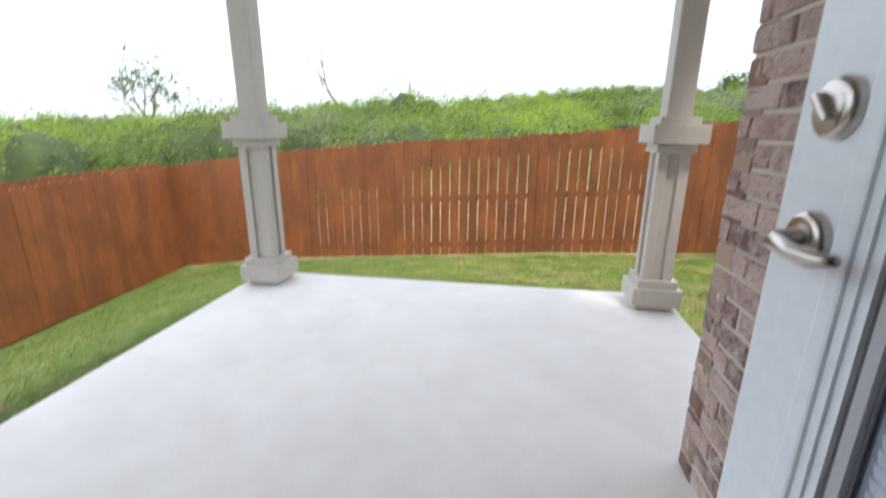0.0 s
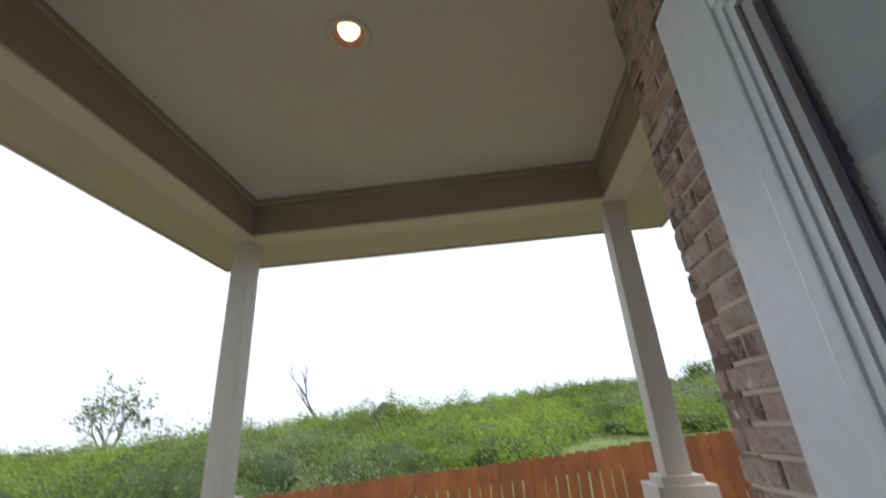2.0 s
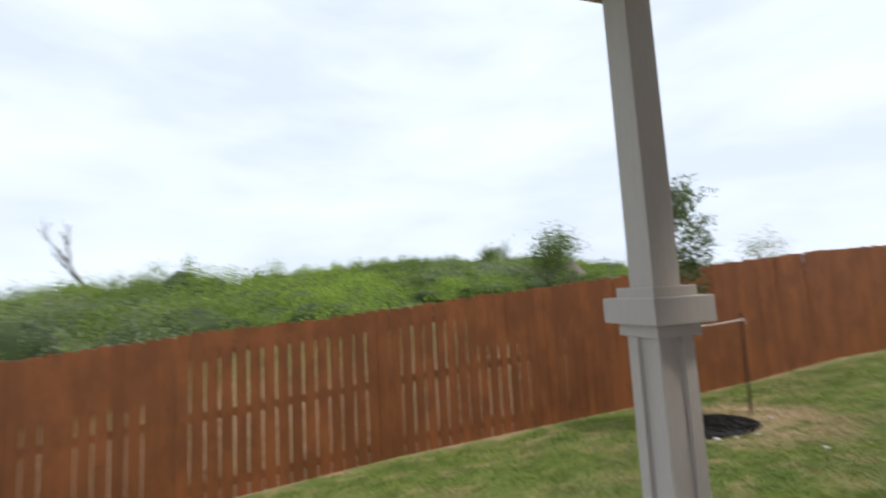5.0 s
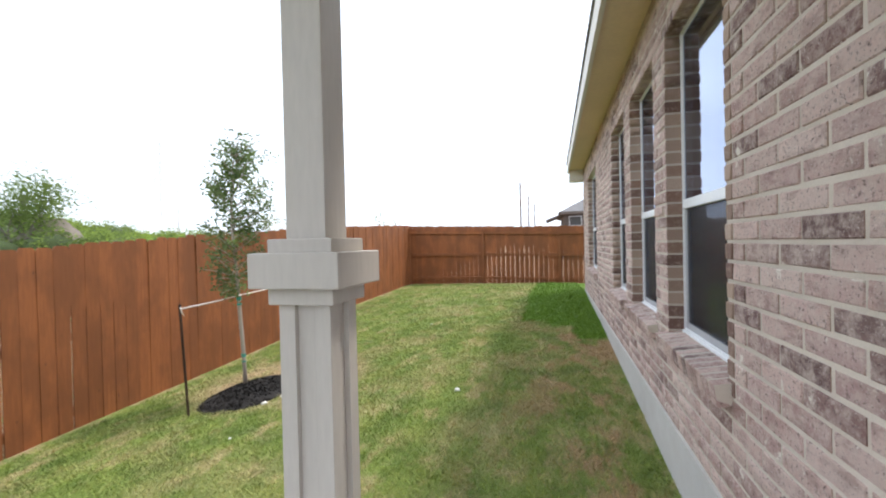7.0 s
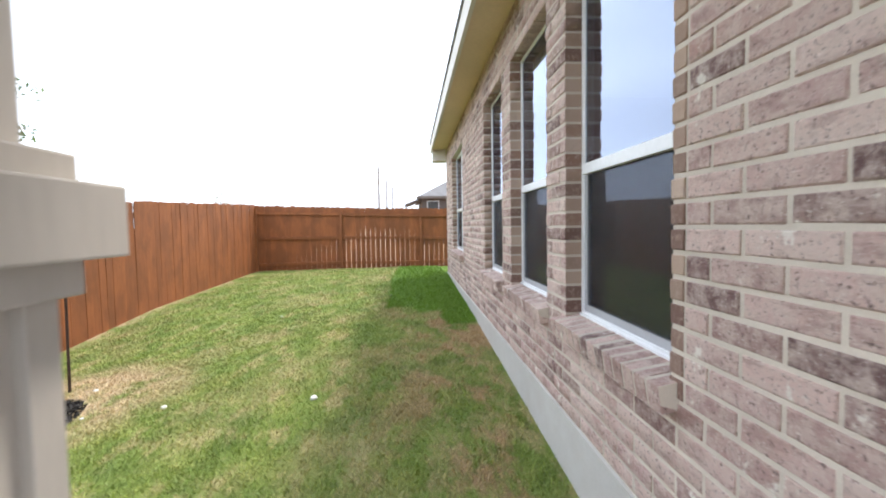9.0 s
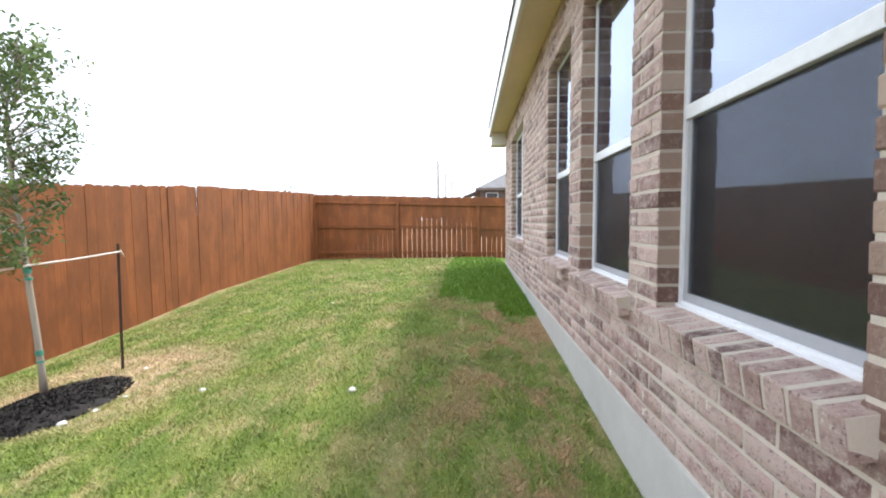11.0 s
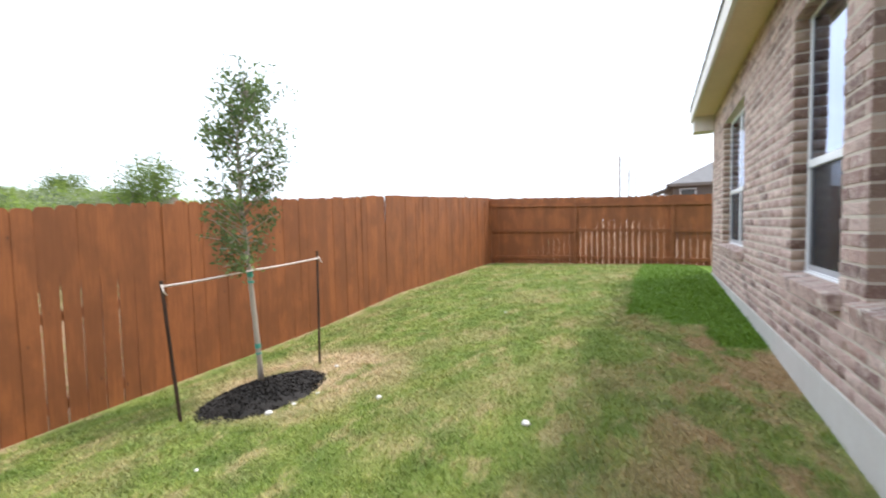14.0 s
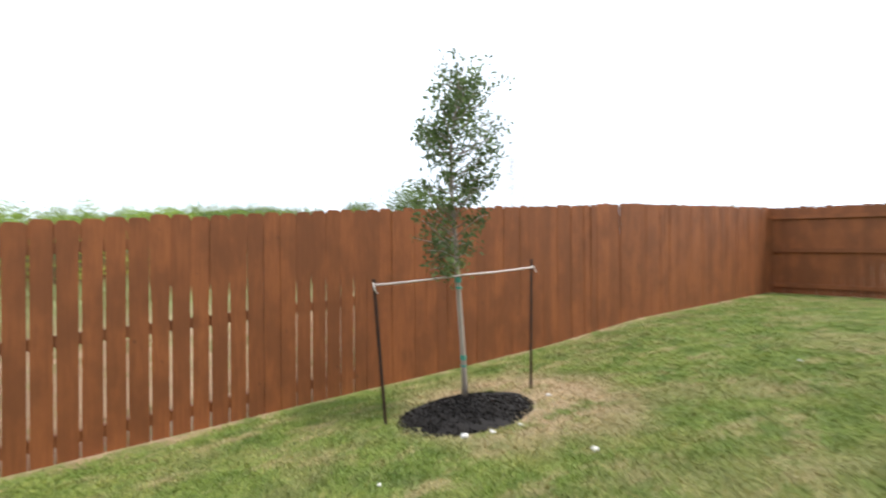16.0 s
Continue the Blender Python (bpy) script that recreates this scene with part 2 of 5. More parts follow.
def blade_material():
    m, n, l, b = material("grass_blades", 0.6)
    v, c, fine = lawn_color(n, l)
    c = sod(n, l, c)
    geo = n.new("ShaderNodeNewGeometry")
    tint = ramp(n, l, geo.outputs["Random Per Island"], [(0.0, (1.06, 1.08, 1.02)), (0.6, (1.34, 1.29, 1.2)), (0.85, (1.52, 1.42, 1.26)), (1.0, (1.85, 1.64, 1.46))])
    l.new(mixed(n, l, 1.0, c, tint, "MULTIPLY"), b.inputs["Base Color"])
    return m


def leaf_material(name, stops):
    m, n, l, b = material(name, 0.8)
    b.inputs["Specular IOR Level"].default_value = 0.15
    geo = n.new("ShaderNodeNewGeometry")
    v = position(n, l)
    leaf = ramp(n, l, geo.outputs["Random Per Island"], [(0, (0.8, 0.84, 0.75)), (0.7, (1.08, 1.08, 1.0)), (1, (1.3, 1.25, 1.1))])
    broad = ramp(n, l, noise_node(n, l, v, 0.45 if "scrub" in name else 3.0, 4, 0.6), stops)
    color = mixed(n, l, 1.0, broad, leaf, "MULTIPLY")
    l.new(color, b.inputs["Base Color"])
    tl, mx = n.new("ShaderNodeBsdfTranslucent"), n.new("ShaderNodeMixShader")
    l.new(color, tl.inputs["Color"])
    mx.inputs[0].default_value = 0.4
    l.new(b.outputs[0], mx.inputs[1])
    l.new(tl.outputs[0], mx.inputs[2])
    l.new(mx.outputs[0], n["Material Output"].inputs["Surface"])
    return m


def glass_material(name, f0, clear):
    """Clear panes that mirror more at grazing angles."""
    m, n, l, b = material(name, 0.02)
    n.remove(b)
    out = n["Material Output"]
    tr, gl, lw, mx = n.new("ShaderNodeBsdfTransparent"), n.new("ShaderNodeBsdfGlossy"), n.new("ShaderNodeLayerWeight"), n.new("ShaderNodeMixShader")
    tr.inputs["Color"].default_value = (*clear, 1)
    gl.inputs["Roughness"].default_value = 0.012
    gl.inputs["Color"].default_value = (0.74, 0.80, 0.98, 1)
    lw.inputs["Blend"].default_value = 0.5
    pw, ma = n.new("ShaderNodeMath"), n.new("ShaderNodeMath")
    pw.operation, ma.operation = "POWER", "MULTIPLY_ADD"
    l.new(lw.outputs["Facing"], pw.inputs[0])
    pw.inputs[1].default_value = 4.0
    l.new(pw.outputs[0], ma.inputs[0])
    ma.inputs[1].default_value, ma.inputs[2].default_value = 1 - f0, f0
    l.new(ma.outputs[0], mx.inputs[0])
    l.new(tr.outputs[0], mx.inputs[1])
    l.new(gl.outputs[0], mx.inputs[2])
    l.new(mx.outputs[0], out.inputs["Surface"])
    return m


def concrete_material(name, color, rough=0.85):
    m, n, l, b = material(name, rough)
    v = position(n, l)
    broad, mid, fine = noise_node(n, l, v, 0.8, 5, 0.6), noise_node(n, l, v, 5, 6, 0.65), noise_node(n, l, v, 120, 4, 0.7)
    c = ramp(n, l, broad, [(0.3, tuple(x * 0.9 for x in color)), (0.7, tuple(min(1, x * 1.05) for x in color))])
    c = mixed(n, l, 1.0, c, ramp(n, l, mid, [(0.3, (0.93, 0.91, 0.89)), (0.65, (1, 1, 1))]), "MULTIPLY")
    c = mixed(n, l, 1.0, c, ramp(n, l, fine, [(0.3, (0.93, 0.93, 0.93)), (0.6, (1, 1, 1))]), "MULTIPLY")
    l.new(c, b.inputs["Base Color"])
    bump(n, l, b, fine, 0.25, 0.002)
    return m


def brick_end_material():
    """The bare, uncoated ends of the bricks."""
    m, n, l, b = material("brick_end", 0.9)
    v = position(n, l)
    base = ramp(n, l, piece_random(n, l), [(0.0, (0.38, 0.26, 0.195)), (0.3, (0.50, 0.38, 0.30)), (0.48, (0.25, 0.14, 0.10)), (0.62, (0.45, 0.33, 0.25)), (0.8, (0.16, 0.088, 0.07)), (1.0, (0.36, 0.245, 0.185))])
    c = mixed(n, l, ramp(n, l, noise_node(n, l, v, 40, 5, 0.7), [(0.5, (0, 0, 0)), (0.66, (0.6, 0.6, 0.6))]), base, (0.42, 0.31, 0.25))
    l.new(c, b.inputs["Base Color"])
    bump(n, l, b, noise_node(n, l, v, 70, 5, 0.75), 0.9, 0.008)
    return m


def mortar_material():
    return plain("mortar", (0.61, 0.535, 0.45), 0.95, grain=150, vary=0.15, relief=0.6)


BRICK, MORTAR = brick_material(), mortar_material()
BRICKEND = brick_end_material()
CEDAR = cedar_material("stained_cedar", (0.285, 0.092, 0.026))
LAWN, BLADES = ground_material(), blade_material()
GLASS = glass_material("window_glass", 0.30, (0.55, 0.6, 0.6))
DOORGLASS = glass_material("door_glass", 0.20, (0.96, 0.97, 0.97))
SLAB = concrete_material("patio_concrete", (0.86, 0.825, 0.79))
FOOTING = concrete_material("foundation_concrete", (0.55, 0.54, 0.51))
TRIM = plain("greige_trim_paint", (0.56, 0.515, 0.46), 0.55, grain=60, vary=0.05, scale=(1, 1, 0.2))
SOFFIT = plain("tan_soffit_paint", (0.60, 0.495, 0.41), 0.7, grain=25, vary=0.06)
# soffit tan taken darker: the dimness of inward faces is in this colour
SHADETRIM = plain("shaded_trim_paint", (0.34, 0.285, 0.225), 0.7, grain=25, vary=0.06)
EDGE = plain("pale_edge_paint", (0.67, 0.575, 0.48), 0.65, grain=25, vary=0.05)
FASCIA = plain("pale_fascia_paint", (0.72, 0.675, 0.61), 0.5, grain=60, vary=0.05)
EAVETAN = plain("warm_tan_eave_paint", (0.78, 0.61, 0.42), 0.7, grain=25, vary=0.06)
CEIL = plain("porch_ceiling_paint", (0.61, 0.545, 0.455), 0.75, grain=25, vary=0.05)
VINYL = plain("white_vinyl", (0.82, 0.83, 0.84), 0.35, vary=0.03, relief=0.03)
DOORPAINT = plain("white_door_paint", (0.74, 0.78, 0.82), 0.4, vary=0.03, relief=0.04)
GASKET = plain("dark_gasket", (0.16, 0.16, 0.18), 0.6)
GREYVINYL = plain("grey_sash", (0.42, 0.43, 0.45), 0.45, vary=0.04)
SCREEN = plain("insect_screen", (0.045, 0.047, 0.05), 0.65, grain=300, vary=0.1)
NICKEL = plain("satin_nickel", (0.55, 0.50, 0.46), 0.28, 1.0, vary=0.05, relief=0.02)
SHINGLE = plain("grey_shingles", (0.16, 0.15, 0.15), 0.9, grain=30, vary=0.3, relief=0.6)
MULCH = plain("black_mulch", (0.022, 0.018, 0.016), 0.95, grain=60, vary=0.5, relief=0.8)
BARK = plain("pale_bark", (0.34, 0.29, 0.24), 0.9, grain=45, vary=0.35, relief=0.7, scale=(1, 1, 0.35))
TWIG = plain("dead_wood", (0.20, 0.17, 0.15), 0.9, grain=20, vary=0.3)
RUST = plain("rusty_steel", (0.085, 0.05, 0.04), 0.75, 0.3, grain=60, vary=0.4)
STRAP = plain("pale_strap", (0.72, 0.62, 0.56), 0.8, vary=0.1)
TIE = plain("green_tie_tape", (0.07, 0.30, 0.22), 0.6)
ROCK = plain("white_limestone", (0.74, 0.72, 0.68), 0.9, vary=0.15, relief=0.5)
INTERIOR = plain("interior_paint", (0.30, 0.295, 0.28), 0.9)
# steel of the far towers and pole, paled: distance haze is in the colour
HAZESTEEL = plain("hazed_steel", (0.62, 0.66, 0.70), 0.7)
OAKLEAF = leaf_material("oak_leaves", [(0.35, (0.09, 0.13, 0.062)), (0.6, (0.15, 0.205, 0.085)), (0.75, (0.26, 0.34, 0.11))])
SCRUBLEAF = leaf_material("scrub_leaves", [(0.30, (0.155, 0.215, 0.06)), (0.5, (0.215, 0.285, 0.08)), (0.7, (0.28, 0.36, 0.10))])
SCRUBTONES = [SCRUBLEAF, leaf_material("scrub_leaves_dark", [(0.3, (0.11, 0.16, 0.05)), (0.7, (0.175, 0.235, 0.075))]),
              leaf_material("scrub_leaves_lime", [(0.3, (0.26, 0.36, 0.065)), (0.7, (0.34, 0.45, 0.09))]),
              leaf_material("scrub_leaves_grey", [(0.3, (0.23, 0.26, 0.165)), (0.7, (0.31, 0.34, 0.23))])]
# core colour carries the shade inside the bushes
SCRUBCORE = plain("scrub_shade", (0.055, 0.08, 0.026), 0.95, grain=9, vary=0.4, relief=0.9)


# ---- mesh helpers ----
def box(bm, x0, x1, y0, y1, z0, z1, bevel=0.0):
    vs = [bm.verts.new((x, y, z)) for x in (x0, x1) for y in (y0, y1) for z in (z0, z1)]
    fs = [bm.faces.new([vs[i] for i in q]) for q in ((0, 1, 3, 2), (4, 6, 7, 5), (0, 4, 5, 1), (2, 3, 7, 6), (0, 2, 6, 4), (1, 5, 7, 3))]
    if bevel:
        es = list({e for f in fs for e in f.edges})
        bmesh.ops.bevel(bm, geom=es, offset=bevel, segments=2, affect="EDGES", profile=0.6)
    return bm


def boxes(*rows, bevel=0.0):
    bm = bmesh.new()
    for r in rows:
        box(bm, *r, bevel=bevel)
    return bm


def mesh_of(name, bm, mat, smooth=False):
    bmesh.ops.recalc_face_normals(bm, faces=bm.faces)
    me = bpy.data.meshes.new(name)
    bm.to_mesh(me)
    bm.free()
    me.materials.append(mat)
    if smooth:
        for p in me.polygons:
            p.use_smooth = True
    return me


def part(name, bm, mat, parent=None, label="", smooth=False):
    ob = new(name, mesh_of(name, bm, mat, smooth))
    ob.parent = parent
    return tagged(ob, label)


def thing(name, label, category, group="", kind="", at=(0, 0, 0)):
    ob = new(name)
    ob.location = at
    return tagged(ob, label, category, group, kind)


def from_arrays(name, verts, faces, mat, smooth=False):
    me = bpy.data.meshes.new(name)
    verts, faces = np.asarray(verts, dtype=np.float32), np.asarray(faces, dtype=np.int32)
    k = faces.shape[1]
    me.vertices.add(len(verts))
    me.vertices.foreach_set("co", verts.ravel())
    me.loops.add(faces.size)
    me.loops.foreach_set("vertex_index", faces.ravel())
    me.polygons.add(len(faces))
    me.polygons.foreach_set("loop_start", np.arange(0, faces.size, k, dtype=np.int32))
    me.polygons.foreach_set("loop_total", np.full(len(faces), k, dtype=np.int32))
    me.update(calc_edges=True)
    me.validate()
    me.materials.append(mat)
    if smooth:
        me.polygons.foreach_set("use_smooth", np.ones(len(faces), dtype=bool))
    return me


def tube(bm, pts, radii, sides=8):
    rings = []
    for i, p in enumerate(pts):
        p = Vector(p)
        d = (Vector(pts[min(i + 1, len(pts) - 1)]) - Vector(pts[max(i - 1, 0)])).normalized()
        a = d.orthogonal().normalized() if abs(d.z) < 0.99 else Vector((1, 0, 0))
        b = d.cross(a).normalized()
        a = b.cross(d).normalized()
        rings.append([bm.verts.new(p + radii[i] * (math.cos(2 * math.pi * k / sides) * a + math.sin(2 * math.pi * k / sides) * b)) for k in range(sides)])
    for r, s in zip(rings, rings[1:]):
        for k in range(sides):
            bm.faces.new((r[k], r[(k + 1) % sides], s[(k + 1) % sides], s[k]))
    bm.faces.new(rings[0][::-1])
    bm.faces.new(rings[-1])
    return bm


def leaves(rng, centres, size, flat=0.5):
    """Folded diamond leaves at the given centres; returns vertices and quads."""
    k = len(centres)
    d = rng.normal(size=(k, 3))
    d /= np.linalg.norm(d, axis=1)[:, None]
    e = np.cross(d, rng.normal(size=(k, 3)))
    e /= np.linalg.norm(e, axis=1)[:, None]
    nrm = np.cross(d, e)
    s = (size * rng.uniform(0.6, 1.35, k))[:, None]
    v = np.empty((k, 4, 3))
    v[:, 0], v[:, 2] = centres - d * s, centres + d * s
    v[:, 1] = centres + e * s * flat + nrm * s * 0.18
    v[:, 3] = centres - e * s * flat + nrm * s * 0.18
    return v.reshape(-1, 3), np.arange(4 * k).reshape(-1, 4)


# ---- ground ----
REAR, SIDE, LEFT = 5.46, 13.25, -6.34  # fence lines


def fence_base(x):
    return np.interp(x, [-6.34, -4.5, -1.7, 0, 2.3, 4.4, 5.8, 7.9, 13.25], [-1.45, -1.2, -1.0, -0.87, -0.77, -0.69, -0.62, -0.44, -0.30])


def ground_z(x, y):
    """Height of the ground."""
    x, y = np.asarray(x, dtype=float), np.asarray(y, dtype=float)
    wall = np.interp(x, [-6.34, -2.6, 0.4, 1.8, 5.4, 9.4, 13.25], [-1.55, -0.34, -0.36, -0.34, -0.17, -0.05, -0.26])
    fence = fence_base(x)
    k = np.clip(y / REAR, 0, 1) ** 1.4
    z = wall + (fence - wall) * k
    d = np.maximum(y - REAR, 0)
    u = x / np.maximum(np.abs(y) + 4, 6)
    rise = np.interp(u, [-1.6, -1.0, -0.45, 0.12, 0.5, 0.9], [-0.015, 0.012, 0.036, 0.078, 0.075, 0.03])
    z = z + np.minimum(d, 62) * rise - np.maximum(d - 62, 0) * 0.02
    west = np.maximum(-7.5 - x, 0)
    z = z - np.minimum(west, 60) * 0.012
    return np.maximum(z, -9.0)


def grid(lo, hi, near_lo, near_hi, step):
    a = list(np.arange(near_lo, near_hi + step / 2, step))
    s = step
    while a[-1] < hi:
        s *= 1.35
        a.append(a[-1] + s)
    s = step
    while a[0] > lo:
        s *= 1.35
        a.insert(0, a[0] - s)
    return np.array(a)


gx, gy = grid(-2500, 2500, -8, 15, 0.25), grid(-2500, 2500, -3, 9, 0.25)
GX, GY = np.meshgrid(gx, gy)
GZ = ground_z(GX, GY)
idx = np.arange(GX.size).reshape(GX.shape)
quads = np.stack([idx[:-1, :-1], idx[:-1, 1:], idx[1:, 1:], idx[1:, :-1]], -1).reshape(-1, 4)
ground = new("ground", from_arrays("ground", np.stack([GX, GY, GZ], -1).reshape(-1, 3), quads, LAWN, True))
tagged(ground, "sloping mown lawn with straw patches and a dry field beyond", "ground", kind="structure")

# ---- patio slab, foundation ----
slab = part("patio_slab", boxes((-2.33, 0.42, -1.6, 1.53, -0.5, 0.0), bevel=0.012), SLAB)
tagged(slab, "pale smooth concrete patio slab with faint stains", "patio", kind="structure")

COURSE, BRICKLEN, DEPTH, JOINT = 0.0762, 0.254, 0.09, 0.012
WALL_END, WALL_TOP = 9.36, 2.64
OPENINGS = [(1.05, 1.975, 0.51, 2.29), (2.29, 3.21, 0.51, 2.29), (3.54, 4.475, 0.51, 2.29), (6.42, 8.06, 0.55, 2.26)]

foot = part("foundation", boxes((0.0, WALL_END - 0.03, -6.0, -0.03, -0.8, -0.02), (0.43, WALL_END - 0.03, -0.03, 0.012, -0.8, -0.02)), FOOTING)
tagged(foot, "exposed pale concrete foundation edge under the brick wall", "foundation", kind="structure")


def pierced_wall(x0, x1, y0, y1, z0, z1, holes):
    """Boxes of a wall along x with rectangular holes."""
    bm = bmesh.new()
    x = x0
    for a, b, lo, hi in holes:
        box(bm, x, a, y0, y1, z0, z1)
        box(bm, a, b, y0, y1, z0, lo)
        box(bm, a, b, y0, y1, hi, z1)
        x = b
    box(bm, x, x1, y0, y1, z0, z1)
    return bm


wall_south = part("wall_south", pierced_wall(0.006, WALL_END - 0.01, -0.11, -0.0045, -0.02, WALL_TOP, [(a - 0.005, b + 0.005, lo - 0.12, hi + 0.005) for a, b, lo, hi in OPENINGS]), MORTAR)
tagged(wall_south, "pinkish-brown tumbled brick house wall with tan mortar joints", "wall", kind="structure")
wall_return = part("wall_return", boxes((0.006, 0.11, -1.6, -0.1105, 0.0, 2.93)), MORTAR)
tagged(wall_return, "tumbled brick return wall beside the porch door", "wall", kind="structure")

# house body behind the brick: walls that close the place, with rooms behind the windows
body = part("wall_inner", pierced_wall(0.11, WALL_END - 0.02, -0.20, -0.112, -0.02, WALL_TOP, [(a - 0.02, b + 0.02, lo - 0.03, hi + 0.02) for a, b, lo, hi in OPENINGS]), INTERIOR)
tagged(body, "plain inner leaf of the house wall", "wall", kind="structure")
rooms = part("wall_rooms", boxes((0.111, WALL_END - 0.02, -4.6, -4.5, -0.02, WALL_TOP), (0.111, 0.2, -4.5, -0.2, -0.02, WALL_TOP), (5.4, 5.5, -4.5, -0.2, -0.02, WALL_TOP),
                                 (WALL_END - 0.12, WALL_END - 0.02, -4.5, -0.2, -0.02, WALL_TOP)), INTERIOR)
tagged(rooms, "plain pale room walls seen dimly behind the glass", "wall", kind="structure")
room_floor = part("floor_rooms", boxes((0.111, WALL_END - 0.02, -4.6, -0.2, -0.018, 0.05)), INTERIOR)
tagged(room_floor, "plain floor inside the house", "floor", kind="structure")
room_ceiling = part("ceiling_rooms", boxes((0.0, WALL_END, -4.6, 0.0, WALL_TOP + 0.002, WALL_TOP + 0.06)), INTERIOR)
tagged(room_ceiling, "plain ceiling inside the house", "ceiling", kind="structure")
wall_door = part("wall_door", boxes((-2.4, -1.16, -1.75, -1.6, 0, 2.93), (-0.16, 0.11, -1.75, -1.602, 0, 2.93), (-1.16, -0.16, -1.75, -1.6, 2.1, 2.93)), BRICK)
tagged(wall_door, "plain brick porch wall around the doorway", "wall", kind="structure")
inner_room = part("wall_hall", boxes((-2.4, -2.3, -4.6, -1.75, 0, 2.7), (-2.3, 0.11, -4.6, -4.5, 0, 2.7), (-2.3, 0.11, -4.5, -1.75, -0.1, 0.0), (-2.4, 0.11, -4.6, -1.75, 2.7, 2.8)), INTERIOR)
tagged(inner_room, "plain hall walls behind the porch door", "wall", kind="structure")

# ---- porch roof ----
BI = (-2.108, 0.229, 1.25)  # inner edges of the beams: left, right, front
BO = (-2.613, 0.746, 1.805)
beam_z, ceil_z = 2.655, 2.91
for nm, rows in (("beam_front", [(BO[0], BO[1], BI[2], BO[2], beam_z, 3.15)]), ("beam_left", [(BO[0], BI[0], -1.75, BI[2] - 0.002, beam_z, 3.15)]),
                 ("beam_right", [(BI[1], BO[1], 0.004, BI[2] - 0.002, beam_z, 3.15)])):
    tagged(part(nm, boxes(*rows), SOFFIT), "tan painted porch beam with a wide flat soffit", "beam", kind="structure")
lips = part("trim", boxes((BO[0] - 0.02, BO[1] + 0.02, BO[2], BO[2] + 0.02, beam_z - 0.012, 2.86), (BO[0] - 0.02, BO[0], -1.75, BO[2], beam_z - 0.012, 2.86), (BO[1], BO[1] + 0.02, 0.32, BO[2], beam_z - 0.012, 2.86)), SOFFIT)
tagged(lips, "narrow painted trim boards along the porch beams", "trim", kind="structure")
edge = part("trim_boards", boxes((BI[0] - 0.13, BI[1] + 0.13, BI[2] - 0.014, BI[2] + 0.13, beam_z - 0.02, beam_z - 0.005), (BI[0] - 0.13, BI[0] + 0.014, -1.6, BI[2] - 0.016, beam_z - 0.02, beam_z - 0.005),
                                 (BI[1] - 0.014, BI[1] + 0.13, 0.004, BI[2] - 0.016, beam_z - 0.02, beam_z - 0.005), bevel=0.003), EDGE)
tagged(edge, "flat painted edge boards under the inner sides of the porch beams", "trim", kind="structure")
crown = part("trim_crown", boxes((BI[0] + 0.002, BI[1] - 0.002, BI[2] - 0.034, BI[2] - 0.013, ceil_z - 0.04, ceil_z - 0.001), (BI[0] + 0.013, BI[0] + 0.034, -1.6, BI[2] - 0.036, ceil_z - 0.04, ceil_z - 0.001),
                                 (BI[1] - 0.034, BI[1] - 0.013, 0.004, BI[2] - 0.036, ceil_z - 0.04, ceil_z - 0.001), bevel=0.006), SHADETRIM)
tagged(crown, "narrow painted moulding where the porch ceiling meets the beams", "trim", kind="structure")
# boards added over the inner beam faces to carry their painted shade
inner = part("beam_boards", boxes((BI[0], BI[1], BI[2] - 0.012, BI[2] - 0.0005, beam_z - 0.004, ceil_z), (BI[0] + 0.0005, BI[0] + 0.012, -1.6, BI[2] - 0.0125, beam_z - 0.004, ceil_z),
                                  (BI[1] - 0.012, BI[1] - 0.0005, 0.004, BI[2] - 0.0125, beam_z - 0.004, ceil_z)), SHADETRIM)
tagged(inner, "brown boards on the inner faces of the porch beams, shade put into the colour", "trim", kind="structure")
LX, LY, LR = -1.035, 0.03, 0.066
cb = bmesh.new()
box(cb, BI[0], LX - LR, -1.6, BI[2], ceil_z, ceil_z + 0.03)
box(cb, LX + LR, BI[1], -1.6, BI[2], ceil_z, ceil_z + 0.03)
box(cb, LX - LR, LX + LR, -1.6, LY - LR, ceil_z, ceil_z + 0.03)
box(cb, LX - LR, LX + LR, LY + LR, BI[2], ceil_z, ceil_z + 0.03)
ceiling = part("ceiling", cb, CEIL)
tagged(ceiling, "flat tan porch ceiling", "ceiling", kind="structure")
roof = part("porch_roof", boxes((BO[0] - 0.05, BO[1] + 0.05, -1.8, BO[2] + 0.05, 3.15, 3.3)), SHINGLE)
tagged(roof, "grey shingled porch roof", "roof", kind="structure")


def annulus(bm, rings, sides=32):
    """A surface of revolution about z from rows of (radius, z)."""
    rr = [[bm.verts.new((r * math.cos(2 * math.pi * k / sides), r * math.sin(2 * math.pi * k / sides), z)) for k in range(sides)] for r, z in rings]
    for a, b in zip(rr, rr[1:]):
        for k in range(sides):
            bm.faces.new((a[k], a[(k + 1) % sides], b[(k + 1) % sides], b[k]))
    return rr


